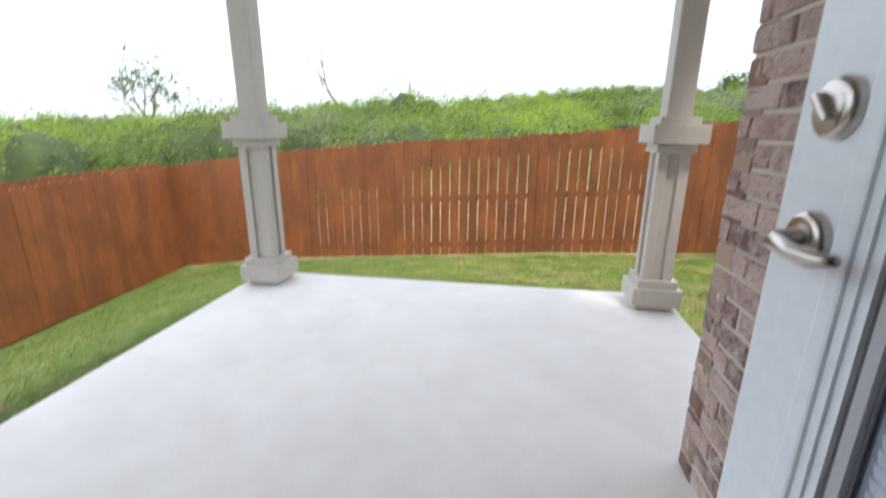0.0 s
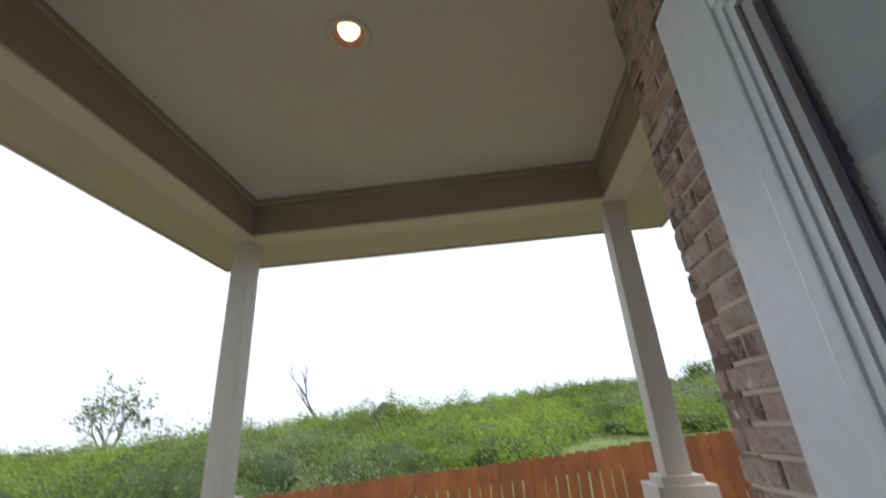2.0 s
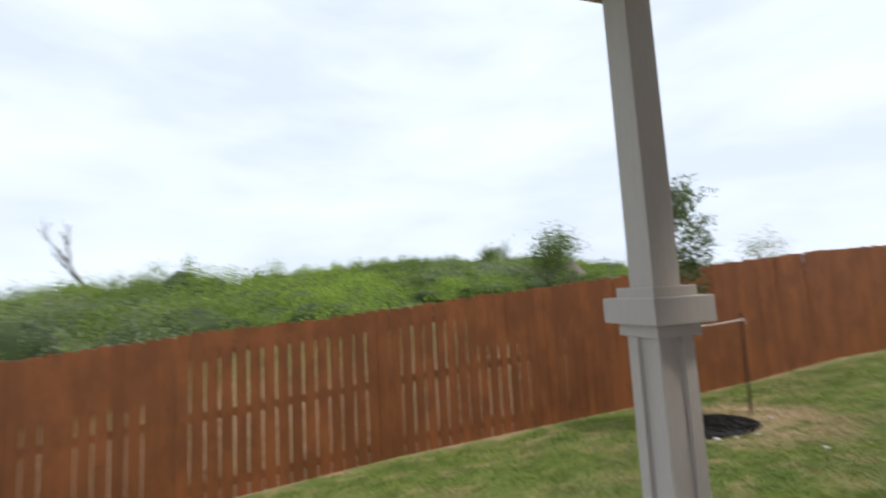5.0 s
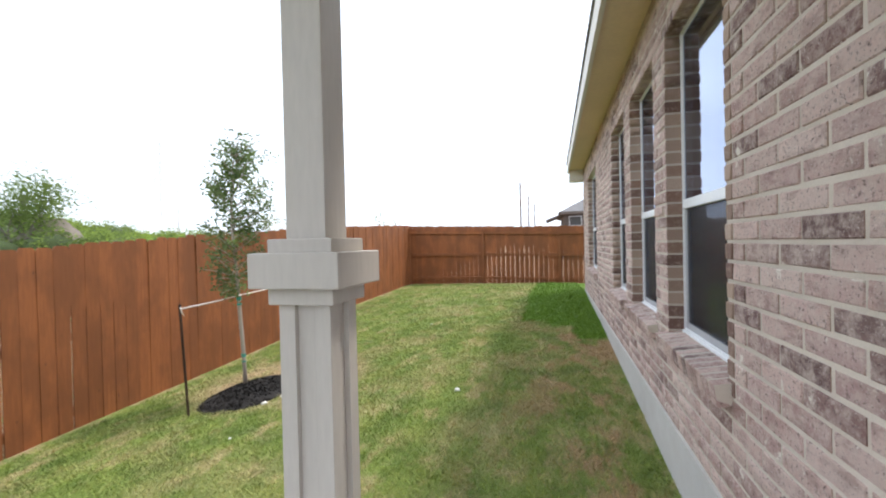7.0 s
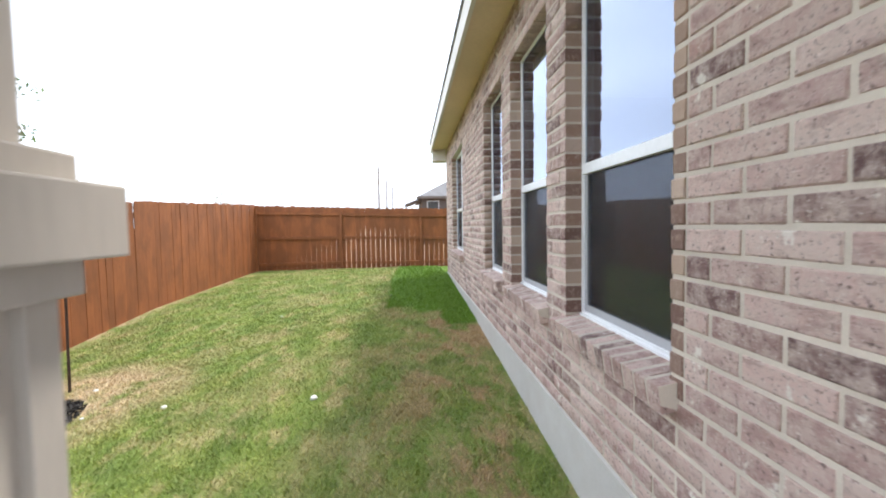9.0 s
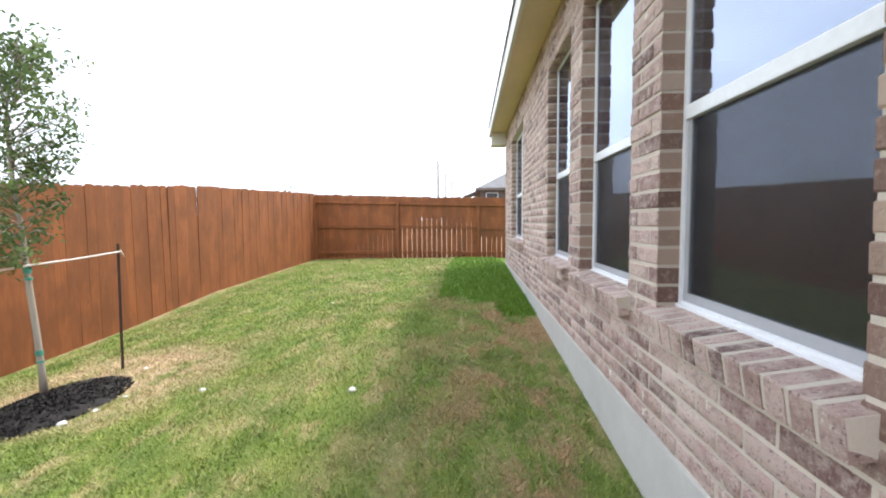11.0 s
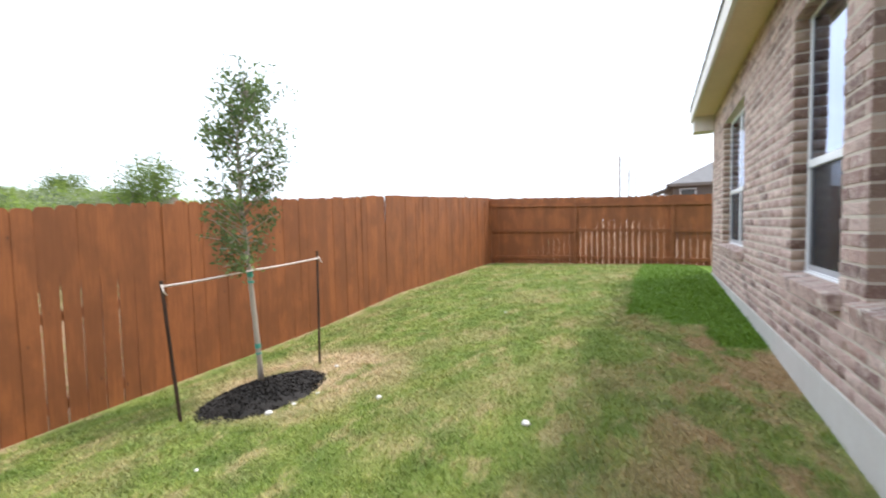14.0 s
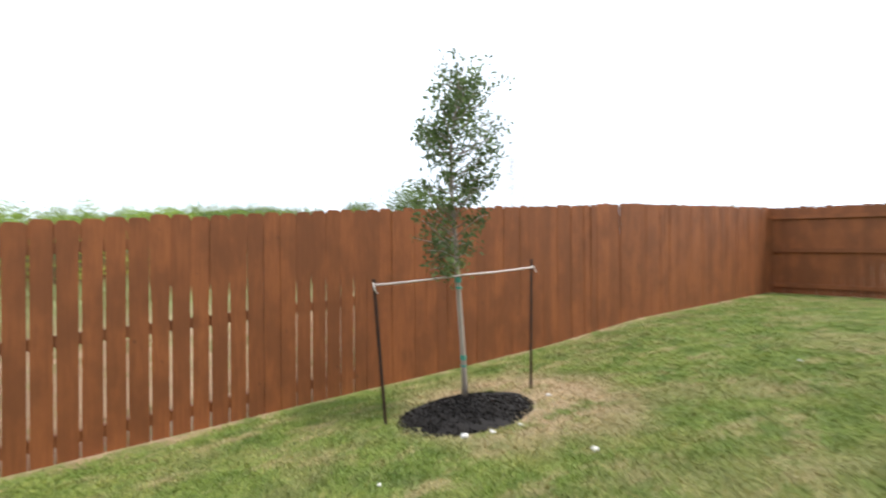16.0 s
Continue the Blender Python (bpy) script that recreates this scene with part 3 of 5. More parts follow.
def recessed_light():
    t = thing("recessed_light", "lit recessed ceiling light with a thin trim ring", "ceiling light", at=(LX, LY, ceil_z))
    bm = bmesh.new()
    annulus(bm, [(0.097, 0.0), (0.095, -0.005), (0.076, -0.006), (0.068, -0.002), (0.0655, 0.02)])
    part("trim_ring", bm, CEIL, t, smooth=True)
    bm = bmesh.new()
    r = annulus(bm, [(0.0655, 0.0), (0.062, 0.05), (0.058, 0.11)])
    bm.faces.new(r[-1])
    part("baffle", bm, plain("copper_baffle", (0.10, 0.036, 0.016), 0.6), t, "coppery brown inner baffle", smooth=True)
    bm = bmesh.new()
    r = annulus(bm, [(0.016, 0.085), (0.040, 0.07), (0.047, 0.035), (0.038, 0.012), (0.018, 0.003)], 24)
    bm.faces.new(r[-1])
    m, n, l, b = material("lamp_bulb", 0.4)
    b.inputs["Emission Color"].default_value, b.inputs["Emission Strength"].default_value = (1, 0.78, 0.5, 1), 2.2
    part("bulb", bm, m, t, "glowing warm bulb", smooth=True)


recessed_light()

# ---- main roof ----
EAVE = 0.30
eave = part("eave_soffit", boxes((0.79, WALL_END + 0.16, 0.0, EAVE, WALL_TOP, WALL_TOP + 0.03)), EAVETAN)
tagged(eave, "tan painted eave soffit", "eave", kind="structure")
fascia = part("fascia", boxes((0.79, WALL_END + 0.2, EAVE, EAVE + 0.035, WALL_TOP - 0.04, WALL_TOP + 0.155)), FASCIA)
tagged(fascia, "painted fascia board along the eave", "fascia", kind="structure")
rtn = part("eave_return", boxes((WALL_END - 0.14, WALL_END + 0.2, 0.002, EAVE - 0.002, WALL_TOP - 0.25, WALL_TOP - 0.002)), FASCIA)
tagged(rtn, "boxed eave return at the house corner", "eave", kind="structure")
bm = bmesh.new()
prof = [(EAVE + 0.03, WALL_TOP + 0.157), (EAVE + 0.055, WALL_TOP + 0.175), (-5.0, WALL_TOP + 2.2), (-5.0, WALL_TOP + 2.12)]
a = [bm.verts.new((0.0 + 0.79, y, z)) for y, z in prof]
b = [bm.verts.new((WALL_END + 0.26, y, z)) for y, z in prof]
for i in range(4):
    bm.faces.new((a[i], a[(i + 1) % 4], b[(i + 1) % 4], b[i]))
bm.faces.new(a[::-1]), bm.faces.new(b)
tagged(part("roof", bm, SHINGLE), "dark grey shingled house roof", "roof", kind="structure")


# ---- porch posts ----
def porch_post():
    t = thing("porch_post", "greige painted boxed porch post with a wide cap and plinth", "porch post", "porch posts")

    def sq(w, z0, z1, bevel=0.004):
        return boxes((-w / 2, w / 2, -w / 2, w / 2, z0, z1), bevel=bevel)

    part("foot", sq(0.195, 0.0, 0.034), TRIM, t)
    part("plinth", sq(0.268, 0.033, 0.137, 0.006), TRIM, t)
    part("plinth_trim", sq(0.218, 0.136, 0.184), TRIM, t)
    part("shaft", sq(0.128, 0.18, 0.90, 0.002), TRIM, t)
    for sx in (-1, 1):
        for sy in (-1, 1):
            bm = bmesh.new()
            x0, x1 = sorted((sx * 0.0815, sx * 0.030))
            y0, y1 = sorted((sy * 0.0815, sy * 0.030))
            box(bm, x0, x1, y0, y1, 0.182, 0.902, 0.0025)
            part("corner_board", bm, TRIM, t)
    part("lower_collar", sq(0.204, 0.900, 0.950), TRIM, t)
    part("cap", sq(0.278, 0.949, 1.048, 0.004), TRIM, t)
    part("upper_collar", sq(0.202, 1.047, 1.087), TRIM, t)
    part("upper_post", sq(0.128, 1.086, 2.655, 0.004), TRIM, t)
    return t


post = porch_post()
post.location = (0.283, 1.345, 0)
copy_thing(post, Matrix.Translation((-2.18, 1.345, 0)))


# ---- the open porch door ----
def porch_door():
    x0, x1 = -0.22, -0.176
    y0, y1, z0, z1 = -1.555, -0.64, 0.035, 2.022
    t = thing("door_1", "open white full-glass porch door with enclosed blinds", "door", kind="structure")
    s = 0.124
    bm = boxes((x0, x1, y0, y0 + s, z0, z1), (x0, x1, y1 - s, y1, z0, z1), (x0, x1, y0 + s, y1 - s, z1 - s, z1), (x0, x1, y0 + s, y1 - s, z0, z0 + 0.26))
    part("leaf", bm, DOORPAINT, t)
    a, b, c, d = y0 + s, y1 - s, z0 + 0.26, z1 - s
    for side, xs in ((1, (x0 - 0.011, x0 + 0.012)), (2, (x1 - 0.012, x1 + 0.011))):
        w = 0.026
        bm = boxes((*xs, a - 0.004, a + w, c - 0.004, d + 0.004), (*xs, b - w, b + 0.004, c - 0.004, d + 0.004), (*xs, a + w, b - w, d - w, d + 0.004), (*xs, a + w, b - w, c - 0.004, c + w), bevel=0.005)
        part("glazing_bead", bm, DOORPAINT, t)
    for w0, w1, dx, m in ((0.026, 0.040, -0.006, DOORPAINT), (0.040, 0.054, -0.002, DOORPAINT), (0.054, 0.062, 0.004, GASKET), (0.062, 0.078, 0.001, GREYVINYL), (0.078, 0.082, 0.008, GASKET)):
        xs = (x0 + dx, x1 - dx)
        bm = boxes((*xs, a + w0, a + w1, c + w0, d - w0), (*xs, b - w1, b - w0, c + w0, d - w0), (*xs, a + w1, b - w1, d - w1, d - w0), (*xs, a + w1, b - w1, c + w0, c + w1))
        part("glazing_seal", bm, m, t)
    g = part("glass", boxes((x0 + 0.010, x0 + 0.013, a + 0.082, b - 0.082, c + 0.082, d - 0.082)), DOORGLASS, t)
    g.visible_shadow = False
    blind = part("blind", boxes((x1 - 0.014, x1 - 0.010, a + 0.082, b - 0.082, c + 0.082, d - 0.082)), plain("blind_backing", (0.7, 0.71, 0.73), 0.8), t, "grey slatted enclosed blind")
    slat = mesh_of("blind_slat", boxes((-0.009, 0.009, a + 0.082, b - 0.082, -0.0006, 0.0006)), plain("blind_slat", (0.86, 0.88, 0.9), 0.6))
    k = int((d - c - 0.18) / 0.0165)
    for i in range(k):
        o = new("slat", slat)
        o.parent = blind
        o.matrix_basis = pose(x0 + 0.022, 0, d - 0.092 - i * 0.0165, 0, 76, 0)
    ly, lz, dz = y1 - 0.073, 0.905, 1.052
    for nm, zc, r in (("deadbolt_rose", dz, 0.034), ("lever_rose", lz, 0.034)):
        bm = bmesh.new()
        rr = annulus(bm, [(r, 0.0), (r, 0.006), (r * 0.93, 0.012), (r * 0.78, 0.015), (r * 0.62, 0.0135), (r * 0.5, 0.015)], 28)
        bm.faces.new(rr[-1])
        bmesh.ops.transform(bm, matrix=pose(x0, ly, zc, 0, -90, 0), verts=bm.verts)
        rose = part(nm, bm, NICKEL, t, "round satin nickel rose", smooth=True)
        if nm == "deadbolt_rose":
            bm = boxes((x0 - 0.027, x0 - 0.013, ly - 0.005, ly + 0.005, zc - 0.021, zc + 0.021), bevel=0.004)
            bmesh.ops.rotate(bm, cent=(x0, ly, zc), matrix=Matrix.Rotation(radians(-44), 3, "X"), verts=bm.verts)
            part("thumb_turn", bm, NICKEL, rose)
        else:
            bm = bmesh.new()
            tube(bm, [(x0 - 0.016, ly, zc), (x0 - 0.038, ly, zc), (x0 - 0.047, ly - 0.012, zc - 0.001), (x0 - 0.049, ly - 0.05, zc - 0.004), (x0 - 0.046, ly - 0.085, zc - 0.002), (x0 - 0.041, ly - 0.105, zc + 0.003)],
                 [0.012, 0.011, 0.011, 0.0095, 0.008, 0.006], 12)
            part("lever", bm, NICKEL, rose, smooth=True)
    bm = boxes((x0 + 0.010, x1 - 0.010, y1, y1 + 0.002, lz - 0.028, lz + 0.028), (x0 + 0.010, x1 - 0.010, y1, y1 + 0.002, dz - 0.028, dz + 0.028))
    part("latch_plate", bm, NICKEL, t)


porch_door()
tagged(part("door_frame", boxes((-1.16, -1.12, -1.76, -1.585, 0, 2.1), (-0.172, -0.155, -1.76, -1.585, 0, 2.1), (-1.12, -0.172, -1.76, -1.585, 2.06, 2.1), (-1.12, -0.172, -1.76, -1.585, 0.0, 0.025)), VINYL),
       "white door frame and threshold", "door frame", kind="structure")


# ---- windows ----
def window(i, x0, x1, z0, z1, rail):
    t = thing("window_%d" % i, "white single-hung vinyl window with a dark insect screen", "window", "house windows", "structure")
    y0, y1 = -0.145, -0.087
    f = 0.022
    part("window_frame", boxes((x0, x0 + f, y0, y1, z0, z1), (x1 - f, x1, y0, y1, z0, z1), (x0 + f, x1 - f, y0, y1, z1 - f, z1), (x0 + f, x1 - f, y0, y1, z0, z0 + f), bevel=0.003), VINYL, t)
    part("sill_flange", boxes((x0 + 0.002, x1 - 0.002, y1 - 0.004, y1 + 0.012, z0 - 0.004, z0 + 0.010), bevel=0.003), VINYL, t)
    part("meeting_rail", boxes((x0 + f, x1 - f, y0 + 0.01, y1 + 0.006, rail - 0.05, rail + 0.004), bevel=0.004), VINYL, t)
    a, b = x0 + f, x1 - f
    s = 0.03
    up = part("upper_sash", boxes((a, a + 0.014, y0 + 0.036, y0 + 0.054, rail, z1 - f), (b - 0.014, b, y0 + 0.036, y0 + 0.054, rail, z1 - f), (a + 0.014, b - 0.014, y0 + 0.036, y0 + 0.054, z1 - f - 0.02, z1 - f)), VINYL, t)
    g = part("pane", boxes((a + 0.014, b - 0.014, y0 + 0.046, y0 + 0.049, rail, z1 - f - 0.02)), GLASS, up)
    g.visible_shadow = False
    lo = part("lower_sash", boxes((a, a + s, y0 + 0.01, y1 - 0.010, z0 + f, rail - 0.05), (b - s, b, y0 + 0.01, y1 - 0.010, z0 + f, rail - 0.05), (a + s, b - s, y0 + 0.01, y1 - 0.010, z0 + f, z0 + f + 0.035)), GREYVINYL, t, "grey screen frame")
    g = part("pane", boxes((a + s, b - s, y1 - 0.026, y1 - 0.023, z0 + f + 0.035, rail - 0.05)), GLASS, lo)
    g.visible_shadow = False
    part("screen", boxes((a + s, b - s, y1 - 0.016, y1 - 0.0145, z0 + f + 0.035, rail - 0.05)), SCREEN_MESH, lo, "dark insect screen").visible_shadow = False


def screen_material():
    m, n, l, b = material("screen_mesh", 0.5)
    b.inputs["Base Color"].default_value = (0.012, 0.012, 0.013, 1)
    tr, mx = n.new("ShaderNodeBsdfTransparent"), n.new("ShaderNodeMixShader")
    weave = noise_node(n, l, position(n, l), 400, 2)
    l.new(ramp(n, l, weave, [(0.3, (0.30, 0.30, 0.30)), (0.7, (0.42, 0.42, 0.42))]), mx.inputs[0])
    l.new(tr.outputs[0], mx.inputs[1])
    l.new(b.outputs[0], mx.inputs[2])
    l.new(mx.outputs[0], n["Material Output"].inputs["Surface"])
    return m


SCREEN_MESH = screen_material()
for i, (a, b, lo, hi) in enumerate(OPENINGS[:3]):
    window(i + 1, a, b, lo, hi, 1.285)
a, b, lo, hi = OPENINGS[3]
mid = (a + b) / 2
window(4, a, mid, lo, hi, 1.29)
window(5, mid + 0.001, b, lo, hi, 1.29)


# ---- fences ----
def picket_mesh(name, h, gap, k0, thick=0.017):
    """A dog-eared picket, standing on z=0; narrower below the height k0 where the boards have shrunk apart."""
    w = 0.1475 / 2 + 0.0006
    lo = w - gap
    k1 = min(k0 + 0.10, 0.965)
    bm = bmesh.new()
    half = [(lo, 0), (lo, h * k0), (w, h * k1), (w, h - 0.05), (w - 0.004, h - 0.03), (w - 0.017, h - 0.008), (w - 0.034, h)]
    prof = half + [(-x, z) for x, z in reversed(half)]
    a = [bm.verts.new((x, 0, z)) for x, z in prof]
    b = [bm.verts.new((x, thick, z)) for x, z in prof]
    k = len(prof)
    for i in range(k):
        bm.faces.new((a[i], a[(i + 1) % k], b[(i + 1) % k], b[i]))
    bm.faces.new(a), bm.faces.new(b[::-1])
    return mesh_of(name, bm, CEDAR)


GAPS = (0.0008, 0.004, 0.0075, 0.0115)
HEIGHTS = (0.06, 0.20, 0.34, 0.48, 0.60, 0.86)
PICKETS = [[picket_mesh("picket", 1.9, g, k0) for g in GAPS] for k0 in HEIGHTS]


def fence(name, label, p0, p1, base, top, gaps, posts, rail_shift):
    """A run of pickets from p0 to p1 with three rails between the posts."""
    p0, p1 = Vector((*p0, 0)), Vector((*p1, 0))
    length = (p1 - p0).length
    d = (p1 - p0).normalized()
    turn = math.atan2(d.y, d.x)
    t = thing(name, label, "fence", "yard fences", "structure")
    rng = random.Random(len(name) * 7 + 3)
    k = int(length / 0.1475)
    for i in range(k):
        s = (i + 0.5) * length / k
        p = p0 + d * s
        z0, z1 = base(s), top(s)
        level, g = gaps(s, rng)
        o = new("picket", PICKETS[level][g])
        o.parent = t
        o.matrix_basis = Matrix.LocRotScale((p.x + d.y * (i % 2) * 0.003, p.y + d.x * (i % 2) * 0.003, z0 + rng.uniform(-0.008, 0.008)), Euler((rng.uniform(-0.006, 0.006), rng.uniform(-0.0012, 0.0012), turn + rng.uniform(-0.025, 0.025))),
                                            (length / k / 0.1475 * 1.006, 1, (z1 - z0 + rng.uniform(-0.012, 0.012)) / 1.9))
    n = Vector((-d.y, d.x, 0))
    for s0, s1 in zip(posts, posts[1:]):
        a, b = p0 + d * s0, p0 + d * s1
        for q in (0.10, 0.505, 0.885):
            off = n * rail_shift
            bm = bmesh.new()
            za, zb = base(s0) + q * (top(s0) - base(s0)), base(s1) + q * (top(s1) - base(s1))
            vs = []
            for e, zc in ((a, za), (b, zb)):
                for dy in (-0.024, 0.024):
                    for dz in (-0.043, 0.043):
                        c = e + off + n * dy
                        vs.append(bm.verts.new((c.x, c.y, zc + dz)))
            for f in ((0, 1, 3, 2), (4, 6, 7, 5), (0, 4, 5, 1), (2, 3, 7, 6), (0, 2, 6, 4), (1, 5, 7, 3)):
                bm.faces.new([vs[v] for v in f])
            part("rail", bm, CEDAR, t)
    for s in posts:
        p = p0 + d * s + n * rail_shift * 2.0
        bm = boxes((-0.044, 0.044, -0.034, 0.034, base(s) - 0.2, top(s) - 0.10), bevel=0.003)
        o = part("post", bm, CEDAR, t)
        o.matrix_basis = Matrix.LocRotScale((p.x, p.y, 0), Euler((0, 0, turn)), None)
    return t


def rear_top(x):
    return float(np.interp(x, [-6.34, -4, -2.5, 0, 2.3, 4.4, 7.9, 13.25], [0.36, 0.655, 0.78, 0.945, 1.125, 1.275, 1.51, 1.71]))


REAR_START = LEFT - 0.06
REAR_POSTS = [LEFT, -4.85, -2.47, -0.16, 2.06, 4.40, 6.75, 9.10, 11.45, SIDE]


def rear_gaps(s, rng):
    """Which pickets stand apart, and how high up the gap runs."""
    x = s + REAR_START
    if min(abs(x - q) for q in REAR_POSTS) < 0.10:
        return 5, 0
    if -3.95 < x < -2.5:
        return 4, rng.choice([1, 2, 2])
    if -2.5 <= x < 0.1:
        return 5, rng.choice([1, 2, 2, 3, 2])
    if 0 < x < 2.1:
        return rng.choice([4, 5]), rng.choice([1, 2, 2, 3])
    if 0 < x < 3.1:
        return 4, rng.choice([1, 2, 2])
    if abs(x + 5.36) < 0.12:
        return 3, 1
    return 5, rng.choice([0, 0, 0, 0, 0, 1])


fence("fence_rear", "reddish-brown stained cedar privacy fence with dog-eared pickets", (REAR_START, REAR), (SIDE, REAR), lambda s: float(fence_base(s + REAR_START)) - 0.01, lambda s: rear_top(s + REAR_START), rear_gaps,
      [q - REAR_START for q in REAR_POSTS], 0.038)


def side_base(s):
    return float(np.interp(s, [0, 2.45, 4.9, 9], [-0.31, -0.27, -0.3, -0.3]))


def side_top(s):
    return float(np.interp(s, [0, 2.45, 4.9, 9], [1.69, 1.61, 1.54, 1.5]))


def side_gaps(s, rng):
    if s < 2.5:
        return (0 if s < 1.1 else 1 if s < 1.6 else 2 if s < 2.2 else 3), 1
    return rng.choice([3, 4, 4]), rng.choice([1, 2, 2])


fence("fence_side", "stained cedar fence seen from its rail side", (SIDE, REAR + 0.02), (SIDE, -4.4), side_base, side_top, side_gaps, [0.03, 2.55, 4.98, 7.4, 9.85], -0.029)
fence("fence_left", "reddish-brown stained cedar fence at the low end of the yard", (LEFT, -5.0), (LEFT, REAR), lambda s: -1.56 + 0.011 * s, lambda s: 0.10 + 0.025 * s, lambda s, r: (5, r.choice([0, 0, 0, 1])),
      [0.0, 2.6, 5.2, 7.8, 10.4], 0.038)


fence("fence_neighbour", "neighbour's cedar fence close behind the low end of the yard", (LEFT - 0.85, -5.0), (LEFT - 0.22, REAR), lambda s: -1.56 + 0.011 * s, lambda s: 0.13 + 0.025 * s, lambda s, r: (5, r.choice([0, 0, 1])),
      [0.0, 2.6, 5.2, 7.8, 10.4], 0.038)


# ---- young staked tree ----
def young_tree(x, y):
    z = float(ground_z(x, y)) + 0.02
    t = thing("young_oak_tree", "young staked live oak with a narrow crown of small leaves", "tree", at=(x, y, z))
    rng = np.random.default_rng(5)
    bm = bmesh.new()
    stem = [(0, 0, 0), (-0.01, 0, 0.25), (-0.035, 0.0, 0.6), (-0.07, 0.005, 1.05), (-0.09, 0.0, 1.35), (-0.115, 0.02, 1.75), (-0.12, 0.03, 2.2), (-0.06, 0.03, 2.6), (0.05, 0.0, 3.0)]
    tube(bm, stem, [0.030, 0.023, 0.022, 0.021, 0.018, 0.015, 0.011, 0.007, 0.003], 10)
    tips = []
    for i in range(84):
        h = 1.15 + 1.62 * ((i + rng.uniform(0, 1)) / 84) ** 0.85
        sx = float(np.interp(h, [q[2] for q in stem], [q[0] for q in stem]))
        reach = float(np.interp(h, [1.2, 1.5, 1.8, 2.1, 2.45, 2.75, 2.95], [0.28, 0.38, 0.46, 0.46, 0.36, 0.22, 0.10])) * rng.uniform(0.55, 1.12)
        ang = rng.uniform(0, 2 * math.pi)
        up = rng.uniform(0.05, 0.3) if h > 1.45 else rng.uniform(-0.12, 0.1)
        end = (sx + math.cos(ang) * reach, math.sin(ang) * reach, h + up * reach * 2.0)
        midp = (sx + math.cos(ang) * reach * 0.5, math.sin(ang) * reach * 0.5, h + up * reach * 0.6)
        tube(bm, [(sx, 0, h - 0.06), midp, end], [0.007, 0.005, 0.002], 5)
        for k in range(7):
            f = rng.uniform(0.35, 1.0)
            tips.append(np.array([sx, 0, h - 0.06]) * (1 - f) + np.array(end) * f + rng.normal(0, 0.035, 3))
    for dx, dz in ((0.36, 2.36), (0.30, 1.98), (-0.30, 2.05), (0.42, 2.4), (-0.42, 1.55)):
        tips += [np.array([dx - 0.03, rng.normal(0, 0.05), dz - 0.02]) + rng.normal(0, 0.025, 3) for _ in range(4)]
        tube(bm, [(-0.06, 0, dz - 0.3), (dx * 0.6, 0, dz - 0.12), (dx, 0, dz)], [0.007, 0.005, 0.002], 5)
    part("trunk", bm, BARK, t, "pale thin trunk and twigs", smooth=True)
    cs = np.concatenate([c + rng.normal(0, 0.037, (int(rng.integers(4, 11)), 3)) for c in tips])
    v, q = leaves(rng, cs, 0.0245, 0.46)
    crown = new("crown", from_arrays("crown", v, q, OAKLEAF))
    crown.parent = t
    tagged(crown, "grey-green small oak leaves with gaps")
    for zc, w in ((1.06, 0.05), (0.99, 0.02), (0.40, 0.04), (0.33, 0.015)):
        sx = float(np.interp(zc, [q[2] for q in stem], [q[0] for q in stem]))
        bm = bmesh.new()
        tube(bm, [(sx, 0, zc - w / 2), (sx, 0, zc + w / 2)], [0.027, 0.0265], 12)
        part("tie", bm, TIE, t, "green tie tape")
    return z


TX, TY = 3.36, 4.12
tree_z = young_tree(TX, TY)


def mulch_ring(x, y):
    rng = np.random.default_rng(9)
    bm = bmesh.new()
    rr = []
    for j in range(9):
        f = j / 8
        row = []
        for k in range(48):
            a = 2 * math.pi * k / 48
            r = f * (0.555 + 0.05 * math.sin(3 * a + 1) + 0.035 * math.sin(7 * a)) * (1.06 if math.cos(a) > 0 else 1.0)
            px, py = x + r * math.cos(a), y + r * 0.80 * math.sin(a)
            row.append(bm.verts.new((px, py, float(ground_z(px, py)) + 0.085 * (1 - f ** 2) - 0.004 + (0.012 * rng.normal() if 0 < f < 1 else 0))))
        rr.append(row)
    for a, b in zip(rr, rr[1:]):
        for k in range(48):
            bm.faces.new((a[k], a[(k + 1) % 48], b[(k + 1) % 48], b[k]))
    t = part("mulch_bed", bm, MULCH, None, smooth=True)
    tagged(t, "dark mulch mound round the young tree", "mulch", kind="stuff")
    k = 2600
    a, f = rng.uniform(0, 2 * math.pi, k), np.sqrt(rng.uniform(0, 1.08, k))
    px, py = x + 0.56 * f * np.cos(a), y + 0.46 * f * np.sin(a)
    cz = ground_z(px, py) + 0.09 * np.clip(1 - f ** 2, 0, 1) + 0.006
    v, q = leaves(rng, np.stack([px, py, cz], -1), 0.022, 0.3)
    chips = new("mulch_chips", from_arrays("mulch_chips", v, q, MULCH))
    chips.parent = t


mulch_ring(3.27, 3.98)


def stake(x0, y0, x1, y1, z1):
    t = thing("tree_stake", "thin rusty steel tree stake standing in the lawn", "stake", "tree stakes")
    z0 = float(ground_z(x0, y0)) - 0.15
    bm = bmesh.new()
    for w, d in ((0.013, 0.004), (0.004, 0.012)):
        vs = []
        for (px, py, pz) in ((x0, y0, z0), (x1, y1, z1)):
            vs += [bm.verts.new((px + sx * w, py + sy * d, pz)) for sx, sy in ((-1, -1), (1, -1), (1, 1), (-1, 1))]
        for k in range(4):
            bm.faces.new((vs[k], vs[(k + 1) % 4], vs[4 + (k + 1) % 4], vs[4 + k]))
        bm.faces.new(vs[3::-1]), bm.faces.new(vs[4:])
    part("post", bm, RUST, t)
    return t


